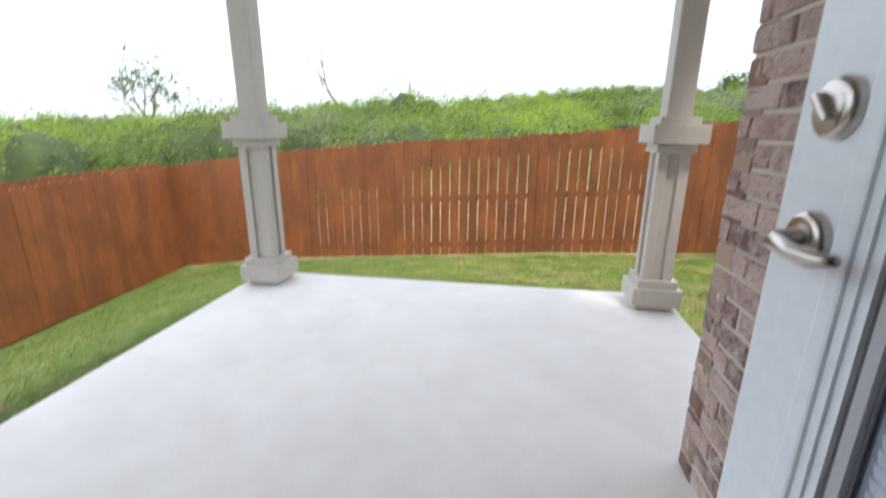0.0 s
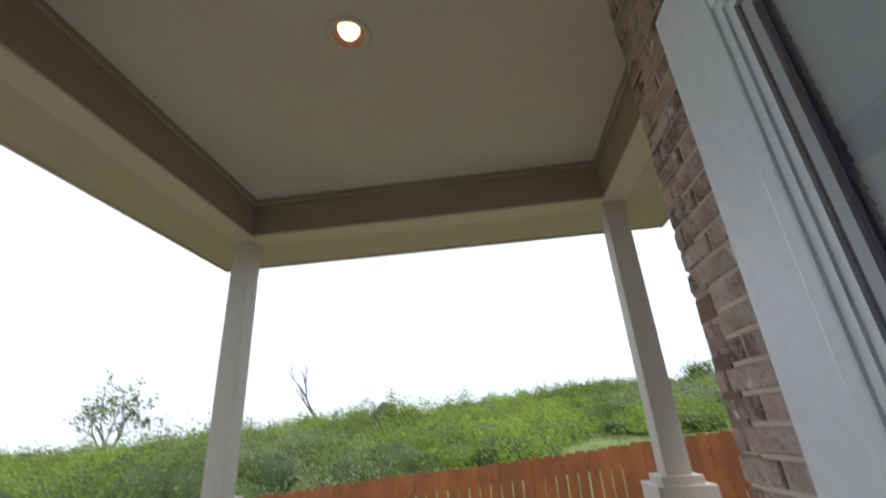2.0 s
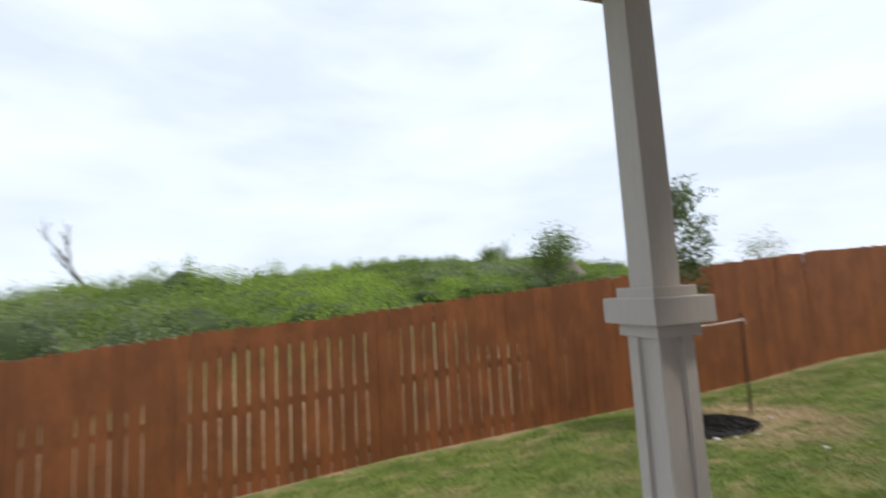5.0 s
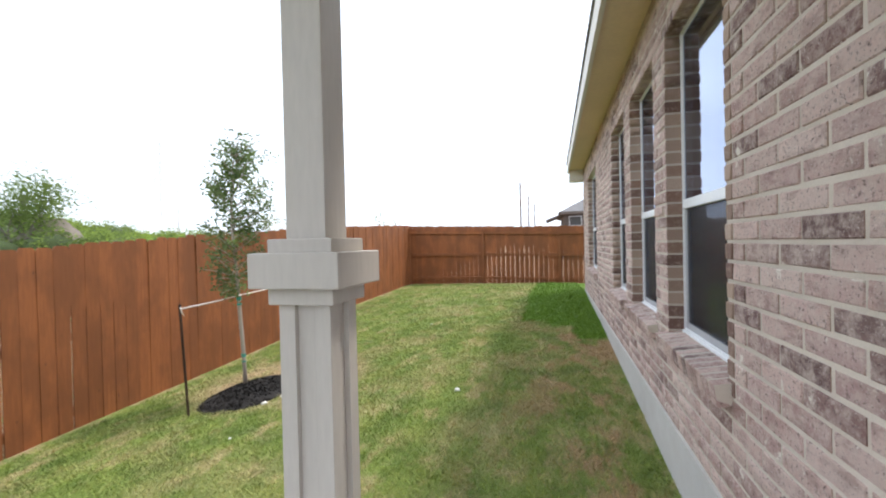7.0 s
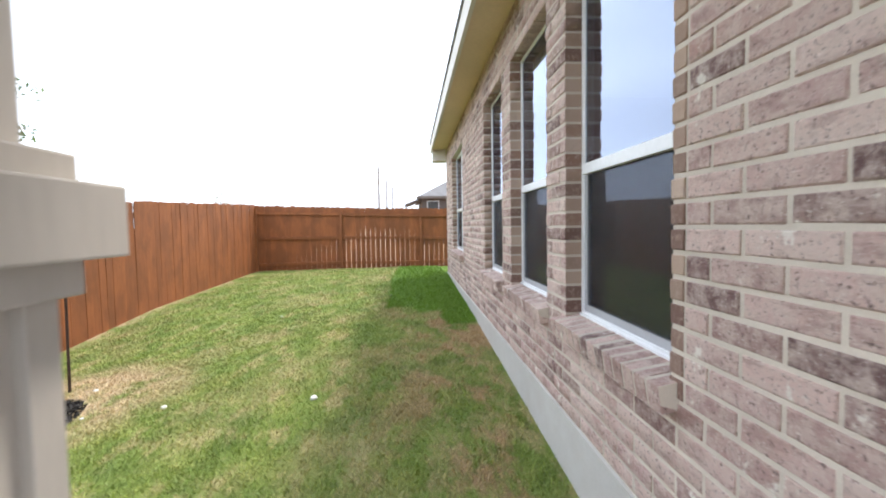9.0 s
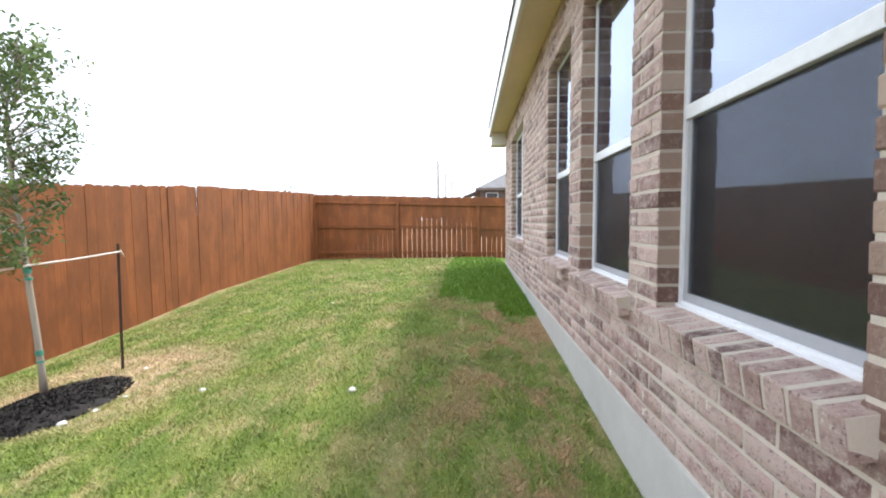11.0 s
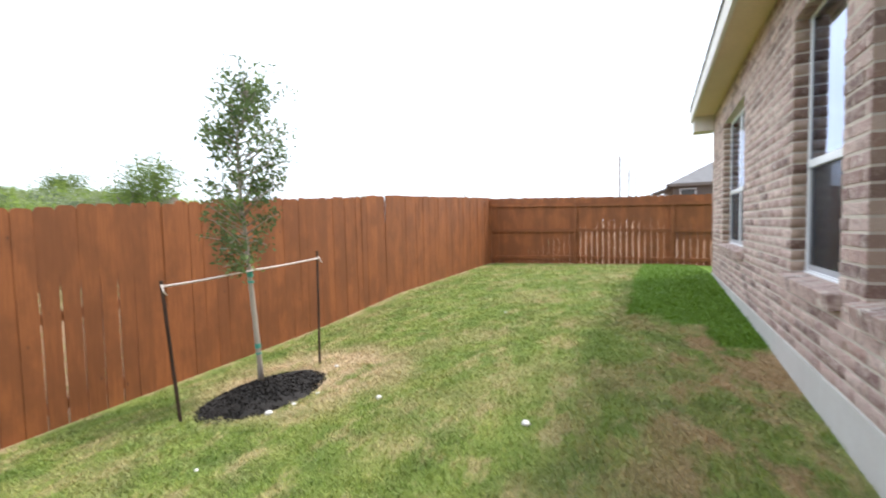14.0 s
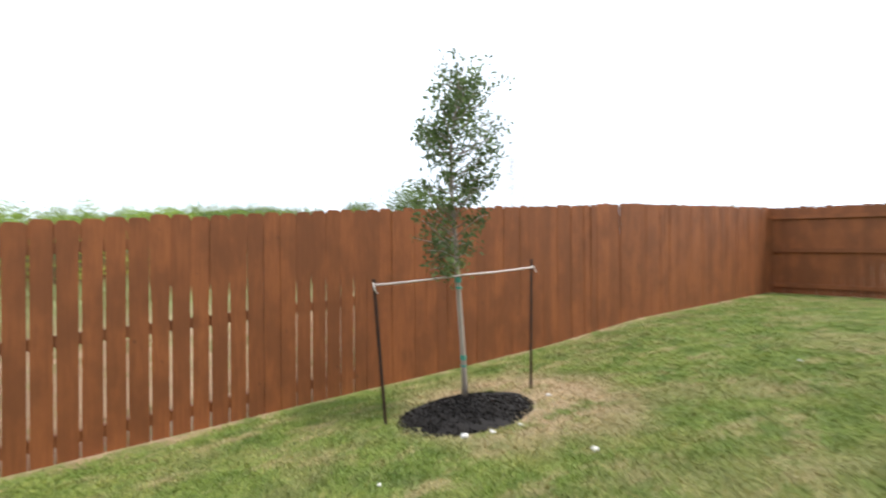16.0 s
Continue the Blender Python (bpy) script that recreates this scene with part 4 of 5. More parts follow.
stake(2.69, 4.25, 2.555, 4.19, 0.53)
stake(4.068, 4.065, 4.066, 4.04, 0.66)
bm = bmesh.new()
mid_s = (TX - 0.07, TY - 0.032, 0.537)
for a, b in (((2.56, 4.19, 0.485), mid_s), (mid_s, (4.066, 4.03, 0.585))):
    n = 8
    pts = [tuple(Vector(a).lerp(Vector(b), i / n) - Vector((0, 0, 0.006 * math.sin(math.pi * i / n)))) for i in range(n + 1)]
    tube(bm, pts, [0.009] * (n + 1), 6)
tube(bm, [(2.545, 4.17, 0.505), (2.55, 4.16, 0.45), (2.575, 4.16, 0.42)], [0.008, 0.007, 0.004], 6)
tube(bm, [(4.06, 4.02, 0.60), (4.085, 4.015, 0.56), (4.10, 4.01, 0.535)], [0.008, 0.007, 0.004], 6)
tagged(part("tie_strap", bm, STRAP, None, smooth=True), "pale cord tied between the stakes and the trunk", "strap")


def pebble(x, y, r, seed):
    rng = random.Random(seed)
    bm = bmesh.new()
    bmesh.ops.create_icosphere(bm, subdivisions=2, radius=r)
    for v in bm.verts:
        v.co *= 1 + rng.uniform(-0.18, 0.18)
        v.co.z *= 0.65
    o = part("limestone_rock", bm, ROCK, None, smooth=True)
    o.location = (x, y, float(ground_z(x, y)) + r * 0.35)
    tagged(o, "small white limestone rock lying in the grass", "rock", "lawn rocks")


for i, (x, y, r) in enumerate([(3.18, 1.587, 0.028), (3.355, 2.816, 0.025), (2.94, 3.56, 0.03), (3.12, 3.48, 0.02), (3.35, 3.44, 0.016), (4.0, 3.78, 0.02), (6.2, 2.7, 0.02), (2.2, 3.35, 0.014)]):
    pebble(x, y, r, 40 + i)


# ---- scrub beyond the fence ----
def scrub():
    rng = np.random.default_rng(21)
    vs, qs, tones, base = [], [], [], 0
    cv, cf, cbase = [], [], 0
    ico = bmesh.new()
    bmesh.ops.create_icosphere(ico, subdivisions=2, radius=1.0)
    iv = np.array([v.co[:] for v in ico.verts])
    itri = np.array([[v.index for v in f.verts] for f in ico.faces])
    ico.free()
    made = 0
    while made < 1100:
        y = 11 + 66 * rng.uniform() ** 0.8
        x = rng.uniform(-1.55, 1.15) * (y + 4)
        if y < 18 + 3 * math.sin(x * 0.4) and x > -7 - 0.2 * y:
            continue
        if x > 8 and y < 22:
            continue
        gz = float(ground_z(x, y))
        r = rng.uniform(1.0, 2.6) * (1.3 if y > 45 else 1.0)
        h = r * rng.uniform(0.6, 1.35) * (1.15 if x < -8 else 0.85 if x < 0 else 0.65)
        dist = math.hypot(x, y)
        k = int(np.interp(dist, [12, 25, 50, 90], [1900, 1250, 640, 340]) * (r / 1.7) ** 1.5)
        size = float(np.interp(dist, [12, 25, 50, 90], [0.05, 0.072, 0.12, 0.17]))
        # sprigs fill a lumpy dome; each one is a loose upright tuft of leaves
        m = int(rng.integers(20, 34))
        ang, out = rng.uniform(0, 2 * np.pi, m), rng.uniform(0, 1, m) ** 0.5
        top = np.sqrt(np.clip(1.05 - out ** 2, 0.05, 1)) * rng.uniform(0.6, 1.08, m)
        cc = np.stack([np.cos(ang) * out * r, np.sin(ang) * out * r, top * h], -1)
        pick = rng.integers(0, m, k)
        spread = np.clip(rng.normal(0, 1, (k, 3)), -1.5, 1.5) * np.array([0.125 * r, 0.125 * r, 0.15 * h])
        spread[:, 2] -= np.abs(rng.normal(0, 0.2 * h, k))
        c = np.array([x, y, gz]) + cc[pick] + spread
        c[:, 2] = np.maximum(c[:, 2], gz + 0.05)
        v, q = leaves(rng, c, size, 0.42)
        vs.append(v), qs.append(q + base)
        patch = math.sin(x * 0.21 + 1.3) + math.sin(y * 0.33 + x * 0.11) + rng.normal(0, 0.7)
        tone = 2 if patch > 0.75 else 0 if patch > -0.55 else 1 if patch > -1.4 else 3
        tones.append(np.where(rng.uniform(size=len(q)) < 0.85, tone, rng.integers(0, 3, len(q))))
        base += len(v)
        # lumpy dark core in each bush, coloured as the shade behind its leaves
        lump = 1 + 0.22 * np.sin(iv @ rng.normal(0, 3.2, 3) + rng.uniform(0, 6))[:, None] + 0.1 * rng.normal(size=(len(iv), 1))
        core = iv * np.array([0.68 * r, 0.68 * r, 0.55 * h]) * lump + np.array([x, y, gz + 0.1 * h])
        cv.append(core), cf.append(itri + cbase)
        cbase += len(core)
        made += 1
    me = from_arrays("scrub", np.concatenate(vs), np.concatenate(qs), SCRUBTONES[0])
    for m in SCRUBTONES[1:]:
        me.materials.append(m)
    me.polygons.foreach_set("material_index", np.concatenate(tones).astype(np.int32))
    s = new("scrub", me)
    tagged(s, "dense bright green scrub brush covering the hillside", "bushes", kind="stuff")
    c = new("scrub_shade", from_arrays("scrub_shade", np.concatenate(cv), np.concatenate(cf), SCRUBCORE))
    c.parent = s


scrub()


def branching(bm, rng, start, d, length, r, depth, tips):
    pts, radii, p = [start], [r], Vector(start)
    for i in range(4):
        d = (d + Vector((rng.normal(0, 0.16), rng.normal(0, 0.16), rng.normal(0.03, 0.08)))).normalized()
        p = p + d * length / 4
        pts.append(tuple(p))
        radii.append(r * (1 - 0.16 * (i + 1)))
    tube(bm, pts, radii, 6)
    tips.append(np.array(p[:]))
    if depth:
        for i in range(rng.integers(2, 4)):
            side = Vector((rng.normal(0, 0.75), rng.normal(0, 0.75), rng.uniform(0.1, 0.8)))
            branching(bm, rng, pts[int(rng.integers(2, 5))], (d + side).normalized(), length * rng.uniform(0.5, 0.75), r * 0.5, depth - 1, tips)


def field_tree(name, label, x, y, z, height, seed, lean, leaf_count, leaf_size, spread, mat, r=0.13, stems=1):
    rng = np.random.default_rng(seed)
    t = thing(name, label, "tree", "trees beyond the fence", at=(x, y, z))
    bm, tips = bmesh.new(), []
    for k in range(stems):
        d = Vector((lean + (k - (stems - 1) / 2) * 0.55, rng.normal(0, 0.2), 1)).normalized()
        branching(bm, rng, (0, 0, -0.3), d, height * 0.55 * rng.uniform(0.8, 1.1), r / stems ** 0.4, 3, tips)
    part("trunk", bm, TWIG, t)
    if leaf_count:
        c = np.array(tips)[rng.integers(0, len(tips), leaf_count)] + rng.normal(0, spread, (leaf_count, 3))
        v, q = leaves(rng, c, leaf_size, 0.5)
        o = new("crown", from_arrays("crown", v, q, mat))
        o.parent = t


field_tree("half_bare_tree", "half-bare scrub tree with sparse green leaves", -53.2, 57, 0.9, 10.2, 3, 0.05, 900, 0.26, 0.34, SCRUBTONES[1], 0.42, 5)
field_tree("dead_tree", "bare dead tree leaning over the scrub", -22.6, 58, 2.2, 9.4, 8, -0.45, 0, 0.1, 0.3, SCRUBLEAF, 0.32)
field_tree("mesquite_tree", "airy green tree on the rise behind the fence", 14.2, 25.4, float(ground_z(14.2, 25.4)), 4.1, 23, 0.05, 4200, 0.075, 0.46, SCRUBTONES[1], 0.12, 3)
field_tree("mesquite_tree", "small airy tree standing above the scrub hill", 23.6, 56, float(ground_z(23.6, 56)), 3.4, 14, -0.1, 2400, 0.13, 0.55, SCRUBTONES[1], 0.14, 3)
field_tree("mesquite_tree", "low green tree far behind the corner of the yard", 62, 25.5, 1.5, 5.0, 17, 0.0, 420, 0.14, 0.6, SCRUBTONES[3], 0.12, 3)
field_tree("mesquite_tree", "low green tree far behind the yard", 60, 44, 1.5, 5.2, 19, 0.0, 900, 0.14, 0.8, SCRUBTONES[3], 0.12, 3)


def dirt_mound(x, y, r, h):
    rng = np.random.default_rng(31)
    bm = bmesh.new()
    rows = []
    for j in range(10):
        f = j / 9
        row = []
        for k in range(36):
            a = 2 * math.pi * k / 36
            rr = f * r * (1 + 0.12 * math.sin(3 * a) + 0.06 * math.sin(5 * a + 1))
            px, py = x + rr * math.cos(a), y + rr * 0.7 * math.sin(a)
            row.append(bm.verts.new((px, py, float(ground_z(px, py)) - 0.1 + h * (0.5 + 0.5 * math.cos(math.pi * f)) + (rng.normal(0, 0.08) if j < 9 else 0))))
        rows.append(row)
    for p, q in zip(rows, rows[1:]):
        for k in range(36):
            bm.faces.new((p[k], p[(k + 1) % 36], q[(k + 1) % 36], q[k]))
    tagged(part("dirt_mound", bm, plain("brown_dirt", (0.22, 0.185, 0.15), 0.95, grain=3, vary=0.3, relief=0.6), None, smooth=True), "bare brown dirt mound among the scrub", "mound")


dirt_mound(15.8, 25.2, 2.4, 1.75)


# ---- far things ----
def pylon(x, y, z, h):
    t = thing("transmission_tower", "steel lattice transmission tower far off, paled for haze", "pylon", "transmission towers", at=(x, y, z))
    bm = bmesh.new()
    w0, w1, r = h * 0.13, h * 0.022, h * 0.0035
    leg = lambda f: w0 + (w1 - w0) * min(1, f / 0.72)
    levels = [0, 0.2, 0.38, 0.52, 0.64, 0.74, 0.80, 0.93, 1.0]
    for sx, sy in ((-1, -1), (1, -1), (1, 1), (-1, 1)):
        tube(bm, [(sx * leg(f), sy * leg(f), f * h) for f in levels], [r] * len(levels), 4)
    for f, g in zip(levels, levels[1:]):
        for sy in (-1, 1):
            for sx in (-1, 1):
                tube(bm, [(sx * leg(f), sy * leg(f), f * h), (-sx * leg(g), sy * leg(g), g * h)], [r * 0.6] * 2, 4)
                tube(bm, [(sy * leg(f), sx * leg(f), f * h), (sy * leg(g), -sx * leg(g), g * h)], [r * 0.6] * 2, 4)
    part("lattice", bm, HAZESTEEL, t)
    for f, w in ((0.66, 0.20), (0.80, 0.24), (0.93, 0.17)):
        bm = bmesh.new()
        tube(bm, [(-w * h, 0, f * h), (0, 0, f * h + h * 0.02), (w * h, 0, f * h)], [r * 0.7] * 3, 4)
        tube(bm, [(-w * h, 0, f * h), (0, 0, f * h - h * 0.02), (w * h, 0, f * h)], [r * 0.7] * 3, 4)
        part("crossarm", bm, HAZESTEEL, t)


def far_ridge():
    bm = bmesh.new()
    rows = []
    for k in range(121):
        a = radians(-75 + 1.25 * k)
        h = 8 + 6 * math.sin(k * 0.21) + 3 * math.sin(k * 0.67 + 1) + 1.2 * math.sin(k * 1.9)
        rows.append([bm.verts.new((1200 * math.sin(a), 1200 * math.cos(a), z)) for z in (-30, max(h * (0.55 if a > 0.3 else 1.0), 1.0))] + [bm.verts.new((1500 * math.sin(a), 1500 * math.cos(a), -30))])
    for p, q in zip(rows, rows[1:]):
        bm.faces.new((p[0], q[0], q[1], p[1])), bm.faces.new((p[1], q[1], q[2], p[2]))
    # distance haze is put into the ridge's dull blue-green colour
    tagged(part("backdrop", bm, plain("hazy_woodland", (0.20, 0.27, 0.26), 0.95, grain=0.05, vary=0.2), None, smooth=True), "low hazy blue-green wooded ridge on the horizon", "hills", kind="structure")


far_ridge()
pylon(180, 196, -2, 58)
pylon(-300, 236, -3, 40)
pylon(-330, 250, -3, 38)


def pole(x, y, z, h, name, label, arm):
    t = thing(name, label, "pole", at=(x, y, z))
    bm = bmesh.new()
    tube(bm, [(0, 0, -0.5), (0, 0, h)], [h * 0.017, h * 0.012], 8)
    part("shaft", bm, HAZESTEEL if "light" in name else TWIG, t)
    bm = boxes((-0.14 * arm, 0.14 * arm, -0.9 * arm, 0.9 * arm, h - 0.2, h + 0.05))
    part("lamp_head" if "light" in name else "crossarm", bm, HAZESTEEL if "light" in name else TWIG, t)


pole(120, 124, -1, 22, "light_pole", "tall grey light pole far off", 1.4)
pole(90, 7.2, -1, 14.2, "utility_pole", "wooden utility pole far beyond the fence", 0.06)
pole(90, 5.6, -1, 11.5, "utility_pole", "wooden utility pole far beyond the fence", 0.06)
pole(90, 4.4, -1, 10.0, "utility_pole", "wooden utility pole far beyond the fence", 0.06)


def neighbour_house():
    t = thing("neighbour_house", "low brown house with a grey hip roof beyond the side fence", "house", at=(30, -6.0, -0.4))
    part("wall", boxes((0, 12, -8, 6.0, 0, 3.35)), plain("brown_siding", (0.10, 0.082, 0.075), 0.85), t)
    bm = bmesh.new()
    e = [bm.verts.new(p) for p in ((-0.35, -8.3, 3.42), (12.3, -8.3, 3.42), (12.3, 6.3, 3.42), (-0.35, 6.3, 3.42))]
    rdg = [bm.verts.new(p) for p in ((6, -2.4, 6.8), (6, 0.3, 6.8))]
    bm.faces.new((e[0], e[1], rdg[0])), bm.faces.new((e[1], e[2], rdg[1], rdg[0])), bm.faces.new((e[2], e[3], rdg[1])), bm.faces.new((e[3], e[0], rdg[0], rdg[1])), bm.faces.new(e[::-1])
    far_roof = plain("far_shingles", (0.17, 0.165, 0.17), 0.9, grain=8, vary=0.15)
    part("roof", bm, far_roof, t)
    part("fascia", boxes((-0.40, -0.352, -8.3, 6.3, 3.27, 3.44), (-0.35, 12.3, 6.302, 6.34, 3.27, 3.44)), plain("brown_fascia", (0.12, 0.10, 0.09), 0.7), t)
    bm = bmesh.new()
    box(bm, 1.0, 5.0, 6.05, 7.2, 2.88, 2.98)
    for v in bm.verts:
        if v.co.y < 6.5:
            v.co.z += 0.42
    part("porch_roof", bm, far_roof, t)
    w = part("window", boxes((-0.06, -0.002, 4.8, 5.65, 2.45, 3.15)), GREYVINYL, t)
    part("pane", boxes((-0.075, -0.062, 4.87, 5.58, 2.52, 3.08)), SCREEN, w)


neighbour_house()


# ---- lawn blades ----
def lawn_blades():
    rng = np.random.default_rng(77)
    n = 400000
    x = np.concatenate([rng.normal(2.6, 3.4, n), rng.uniform(-6.3, 13.2, n // 2)])
    y = rng.uniform(-1.5, 5.4, len(x))
    ok = (x > -6.3) & (x < 13.2)
    x, y = x[ok], y[ok]
    keep = ~((x > -2.36) & (x < 0.45) & (y < 1.56)) & ~((np.hypot((x - 3.3) / 0.6, (y - 3.98) / 0.5)) < 0.97) & ~((y < 0.02) & (x > 0))
    bare = rng.uniform(size=len(x)) < np.clip((y - 5.0) / 0.4, 0, 1) * 0.6
    x, y = x[keep & ~bare], y[keep & ~bare]
    k = len(x)
    z = ground_z(x, y) - 0.004
    a = rng.uniform(0, 2 * np.pi, k)
    clump = 0.75 + 0.35 * np.sin(5.1 * x + 2.0 * np.sin(3.3 * y)) * np.sin(6.3 * y + 1.7 * np.sin(2.9 * x)) + 0.2 * np.sin(17 * x + 5 * y) * np.sin(13 * y - 4 * x)
    h = rng.uniform(0.012, 0.034, k) * (0.5 + 0.7 * np.clip(clump, 0, 1.3)) * np.where(((x > 6.05) & (y < 1.2)) | ((x > 4.95) & (y < 0.42)), 1.5, 1.0)
    w = rng.uniform(0.0022, 0.0045, k) * (1 + 0.12 * np.clip(np.hypot(x - 0.5, y - 0.8) - 2, 0, 10))
    lean = rng.normal(0, 0.75, (k, 2)) * h[:, None]
    v = np.empty((k, 3, 3))
    v[:, 0] = np.stack([x + np.cos(a) * w, y + np.sin(a) * w, z], -1)
    v[:, 1] = np.stack([x - np.cos(a) * w, y - np.sin(a) * w, z], -1)
    v[:, 2] = np.stack([x + lean[:, 0], y + lean[:, 1], z + h], -1)
    o = new("grass", from_arrays("grass", v.reshape(-1, 3), np.arange(3 * k).reshape(-1, 3), BLADES))
    tagged(o, "short mown lawn grass with dry straw blades", "grass", kind="stuff")


lawn_blades()


def field_grass():
    rng = np.random.default_rng(83)
    k = 70000
    x, y = rng.uniform(-12, 24, k), 5.9 + 17 * rng.uniform(0, 1, k) ** 1.3
    z = ground_z(x, y) - 0.01
    a = rng.uniform(0, 2 * np.pi, k)
    far = np.hypot(x, y) / 12
    h = rng.uniform(0.06, 0.26, k) * np.clip(1 + 0.6 * np.sin(1.3 * x) * np.sin(1.7 * y), 0.4, 1.6)
    w = rng.uniform(0.006, 0.012, k) * np.clip(far, 0.6, 2)
    lean = rng.normal(0, 0.35, (k, 2)) * h[:, None]
    v = np.empty((k, 3, 3))
    v[:, 0] = np.stack([x + np.cos(a) * w, y + np.sin(a) * w, z], -1)
    v[:, 1] = np.stack([x - np.cos(a) * w, y - np.sin(a) * w, z], -1)
    v[:, 2] = np.stack([x + lean[:, 0], y + lean[:, 1], z + h], -1)
    m, n, l, b = material("field_blades", 0.7)
    geo = n.new("ShaderNodeNewGeometry")
    base = ramp(n, l, noise_node(n, l, position(n, l), 0.35, 6, 0.65), [(0.35, (0.17, 0.24, 0.08)), (0.6, (0.32, 0.36, 0.16)), (0.75, (0.42, 0.42, 0.24))])
    tint = ramp(n, l, geo.outputs["Random Per Island"], [(0.0, (0.85, 0.9, 0.8)), (0.6, (1.05, 1.05, 1.0)), (1.0, (1.4, 1.3, 1.15))])
    l.new(mixed(n, l, 1.0, base, tint, "MULTIPLY"), b.inputs["Base Color"])
    o = new("field_grass", from_arrays("field_grass", v.reshape(-1, 3), np.arange(3 * k).reshape(-1, 3), m))
    tagged(o, "rough pale field grass behind the fence", "grass", kind="stuff")


field_grass()


# ---- bricks ----
def brick_block(seed, bare=True):
    """A tumbled brick of unit length along x, with chamfered, uneven arrises; front at y=0."""
    rng = random.Random(seed)
    bm = bmesh.new()
    c = 0.0045
    hz = (COURSE - JOINT) / 2
    rows = []
    for y, inx, inz in ((-DEPTH, 0.0, 0.0), (-c, 0.0, 0.0), (0.0, 0.018, c)):
        rows.append([bm.verts.new((sx * (0.5 - inx - rng.uniform(0, 0.006)), y + (rng.uniform(-0.002, 0.002) if y == 0 else 0), sz * (hz - inz - rng.uniform(0, 0.0015)))) for sx, sz in ((-1, -1), (1, -1), (1, 1), (-1, 1))])
    for a, b in zip(rows, rows[1:]):
        for k in range(4):
            bm.faces.new((a[k], a[(k + 1) % 4], b[(k + 1) % 4], b[k]))
    bm.faces.new(rows[-1]), bm.faces.new(rows[0][::-1])
    for f in bm.faces:
        f.normal_update()
        if bare and abs(f.normal.x) > 0.95:
            f.material_index = 1
    me = mesh_of("brick", bm, BRICK)
    me.materials.append(BRICKEND)
    return me


BLOCKS = [brick_block(s) for s in range(6)]
SILLBLOCKS = [brick_block(s, False) for s in range(6, 12)]


HEADBLOCKS = []
for me in BLOCKS[:3]:
    head = me.copy()
    for p in head.polygons:
        p.material_index = 1
    HEADBLOCKS.append(head)
HEADER = 0.064


def course_rows(x0, x1, z0, z1, holes):
    """Centre and length of each brick of a wall, course by course, in running bond."""
    rows = []
    k = 0
    while z0 + (k + 0.6) * COURSE < z1:
        zc = z0 + (k + 0.5) * COURSE
        spans, x = [], x0
        for a, b, lo, hi in holes:
            if lo - 0.075 < zc < hi:
                spans.append((x, a))
                x = b
        spans.append((x, x1))
        for a, b in spans:
            if holes and b == holes[0][0]:
                rows.append((b - HEADER / 2, zc, HEADER, -1))
                b -= HEADER + JOINT
            p = a
            first = True
            while p < b - 0.02:
                ln = (0.10 if k % 2 else BRICKLEN) if first and a != x0 else (BRICKLEN * (0.5 if k % 2 else 1) if first else BRICKLEN)
                if b - p < ln + 0.03:
                    ln = b - p
                elif b - p < BRICKLEN + 0.10 and b != x1:
                    ln = (b - p) - (BRICKLEN if b - p > BRICKLEN + 0.06 and not k % 2 else 0.10)
                    ln = max(ln, 0.08)
                e0, e1 = p + (0 if first else JOINT / 2), p + ln - (JOINT / 2 if p + ln < b - 0.001 else 0)
                rows.append(((e0 + e1) / 2, zc, e1 - e0, k))
                p += ln
                first = False
        k += 1
    return rows


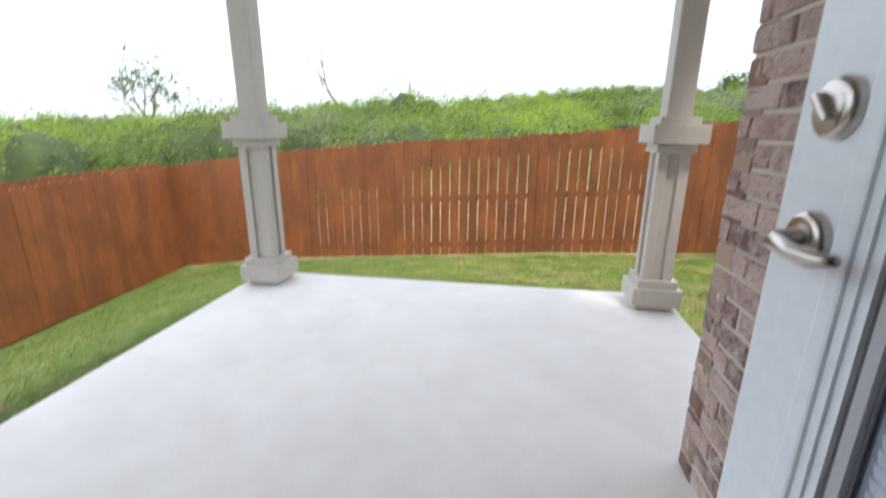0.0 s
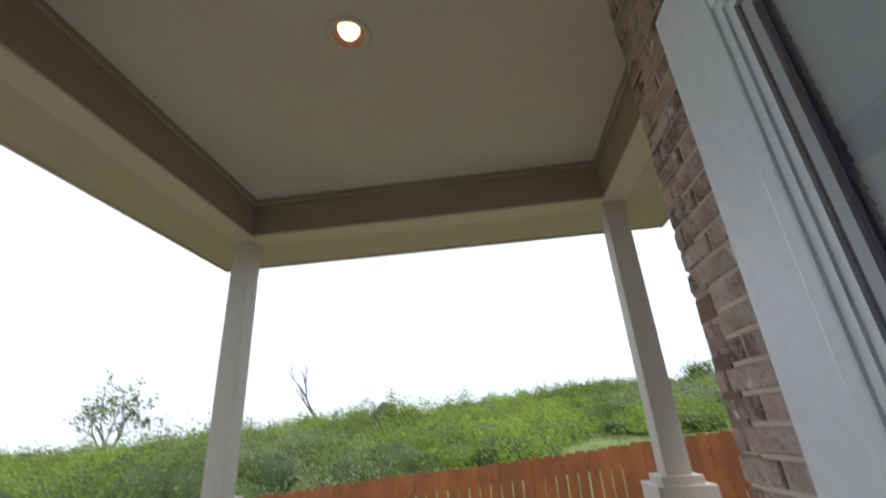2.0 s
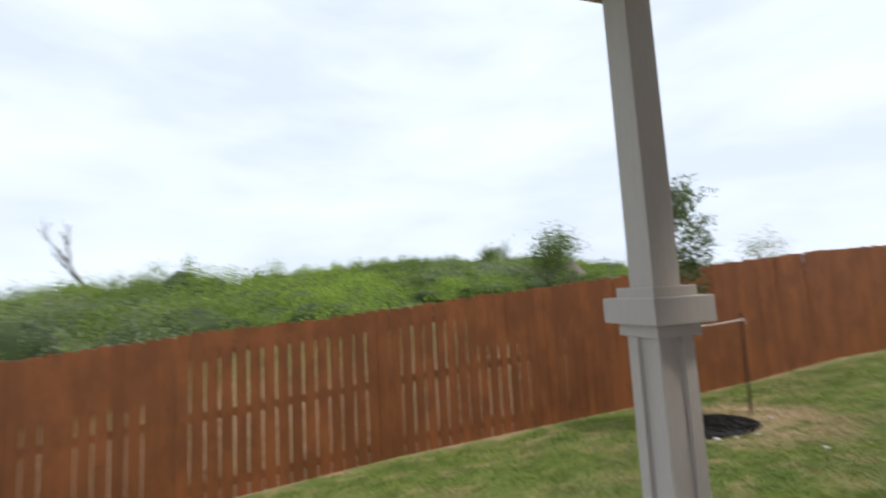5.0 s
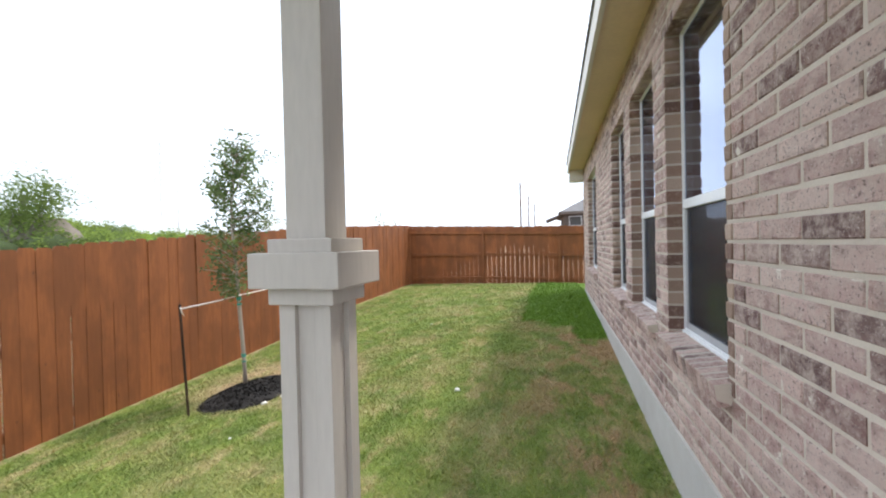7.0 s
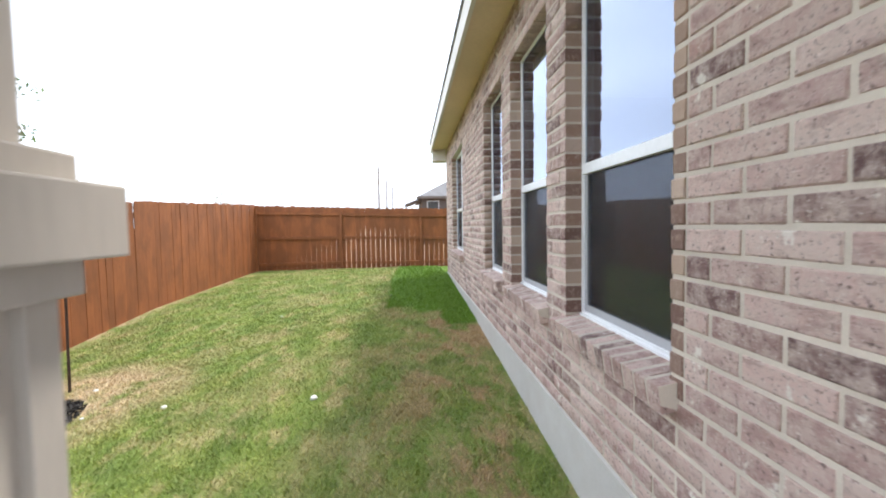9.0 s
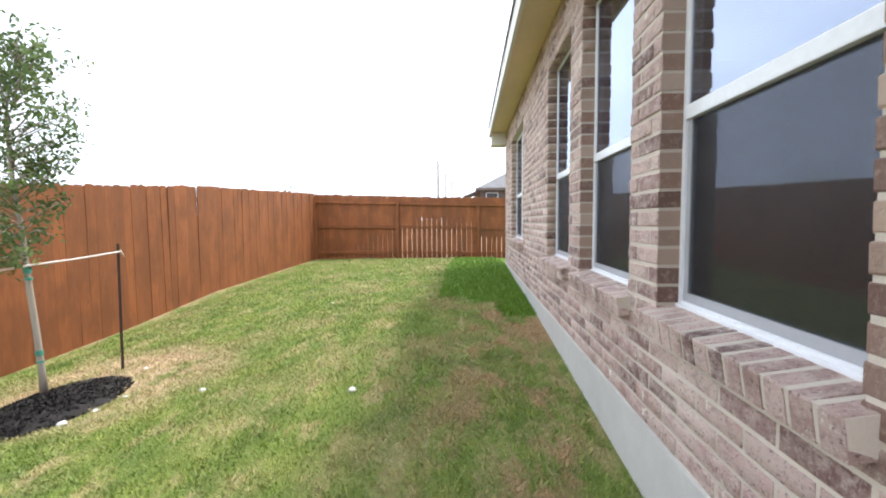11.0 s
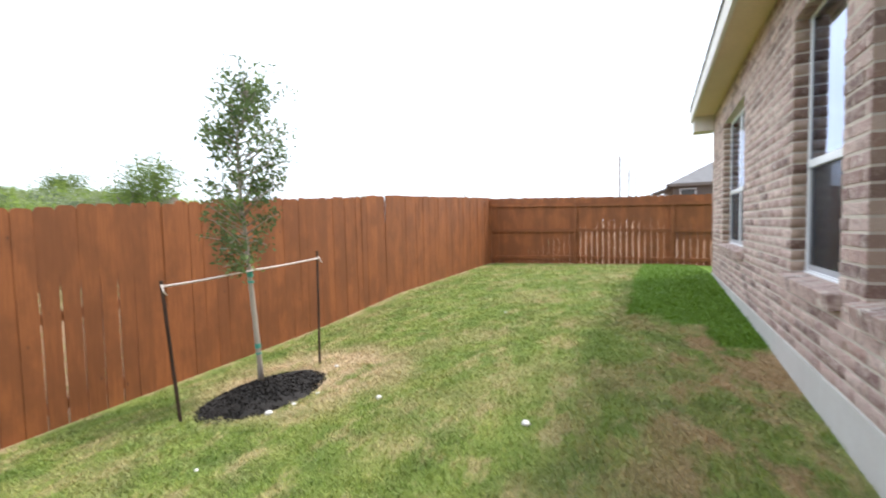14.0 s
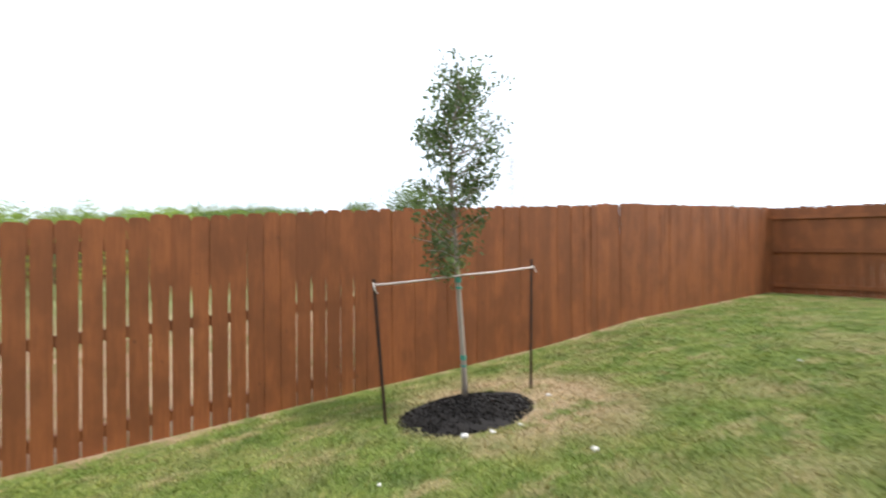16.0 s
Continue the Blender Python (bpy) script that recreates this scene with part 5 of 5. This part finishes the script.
def lay(parent, rows, place, near, seed):
    """Near bricks as parts, the rest joined."""
    rng = random.Random(seed)
    rest_v, rest_f, rest_m, base = [], [], [], 0
    kept = 0
    for x, z, ln, k in rows:
        me = rng.choice(HEADBLOCKS if k < 0 else BLOCKS)
        m = place @ Matrix.LocRotScale((x, rng.uniform(-0.0025, 0.003), z), Euler((rng.uniform(-0.006, 0.006), rng.uniform(-0.003, 0.003), rng.uniform(-0.006, 0.006))), (ln, 1, 1))
        if near(x, z) and kept < 300:
            o = new("brick", me)
            o.parent = parent
            o.matrix_basis = m
            kept += 1
        else:
            rest_v += [tuple(m @ v.co) for v in me.vertices]
            rest_m += [p.material_index for p in me.polygons]
            rest_f += [tuple(i + base for i in p.vertices) for p in me.polygons]
            base += len(me.vertices)
    if rest_v:
        me = from_arrays("brickwork", np.array(rest_v), np.array(rest_f), BRICK)
        me.materials.append(BRICKEND)
        me.polygons.foreach_set("material_index", np.array(rest_m, dtype=np.int32))
        o = new("brickwork", me)
        o.parent = parent
        tagged(o, kind="stuff")


lay(wall_south, course_rows(0.0, WALL_END, -0.02, WALL_TOP, OPENINGS), Matrix.Identity(4), lambda x, z: x < 3.6 and 0.25 < z < 1.95, 4)
SMALL = 0.875  # the porch wall is laid in a smaller brick
lay(wall_return, course_rows(0.0, 1.5 / SMALL, 0.0, 2.9 / SMALL, []), Matrix.Translation((0, -1.5, 0)) @ Matrix.Rotation(radians(90), 4, "Z") @ Matrix.Diagonal((SMALL, 1, SMALL, 1)), lambda x, z: x > 0.75, 6)

# rowlock sills under the windows
for a, b, lo, hi in OPENINGS:
    t = thing("window_sill", "sloping brick rowlock sill under a window", "window sill", "brick sills", "structure")
    k = round((b - a + 0.10) / 0.0762)
    step = (b - a + 0.10) / k
    tilt = Matrix.Translation((0, -0.028, lo - 0.008)) @ Matrix.Rotation(radians(-9), 4, "X")
    bed = part("mortar_bed", boxes((a - 0.042, b + 0.042, -0.088, 0.0915, -0.086, -0.0015)), MORTAR, t)
    bed.matrix_basis = tilt
    on_edge = Matrix(((0, 0, 1, 0), (1, 0, 0, 0), (0, 1, 0, 0), (0, 0, 0, 1)))  # the brick's length runs out of the wall
    for i in range(k):
        o = new("brick", SILLBLOCKS[i % 6])
        o.parent = t
        o.matrix_basis = tilt @ Matrix.Translation((a - 0.05 + (i + 0.5) * step, 0, 0)) @ on_edge @ Matrix.Diagonal((0.19, 1, 1, 1))
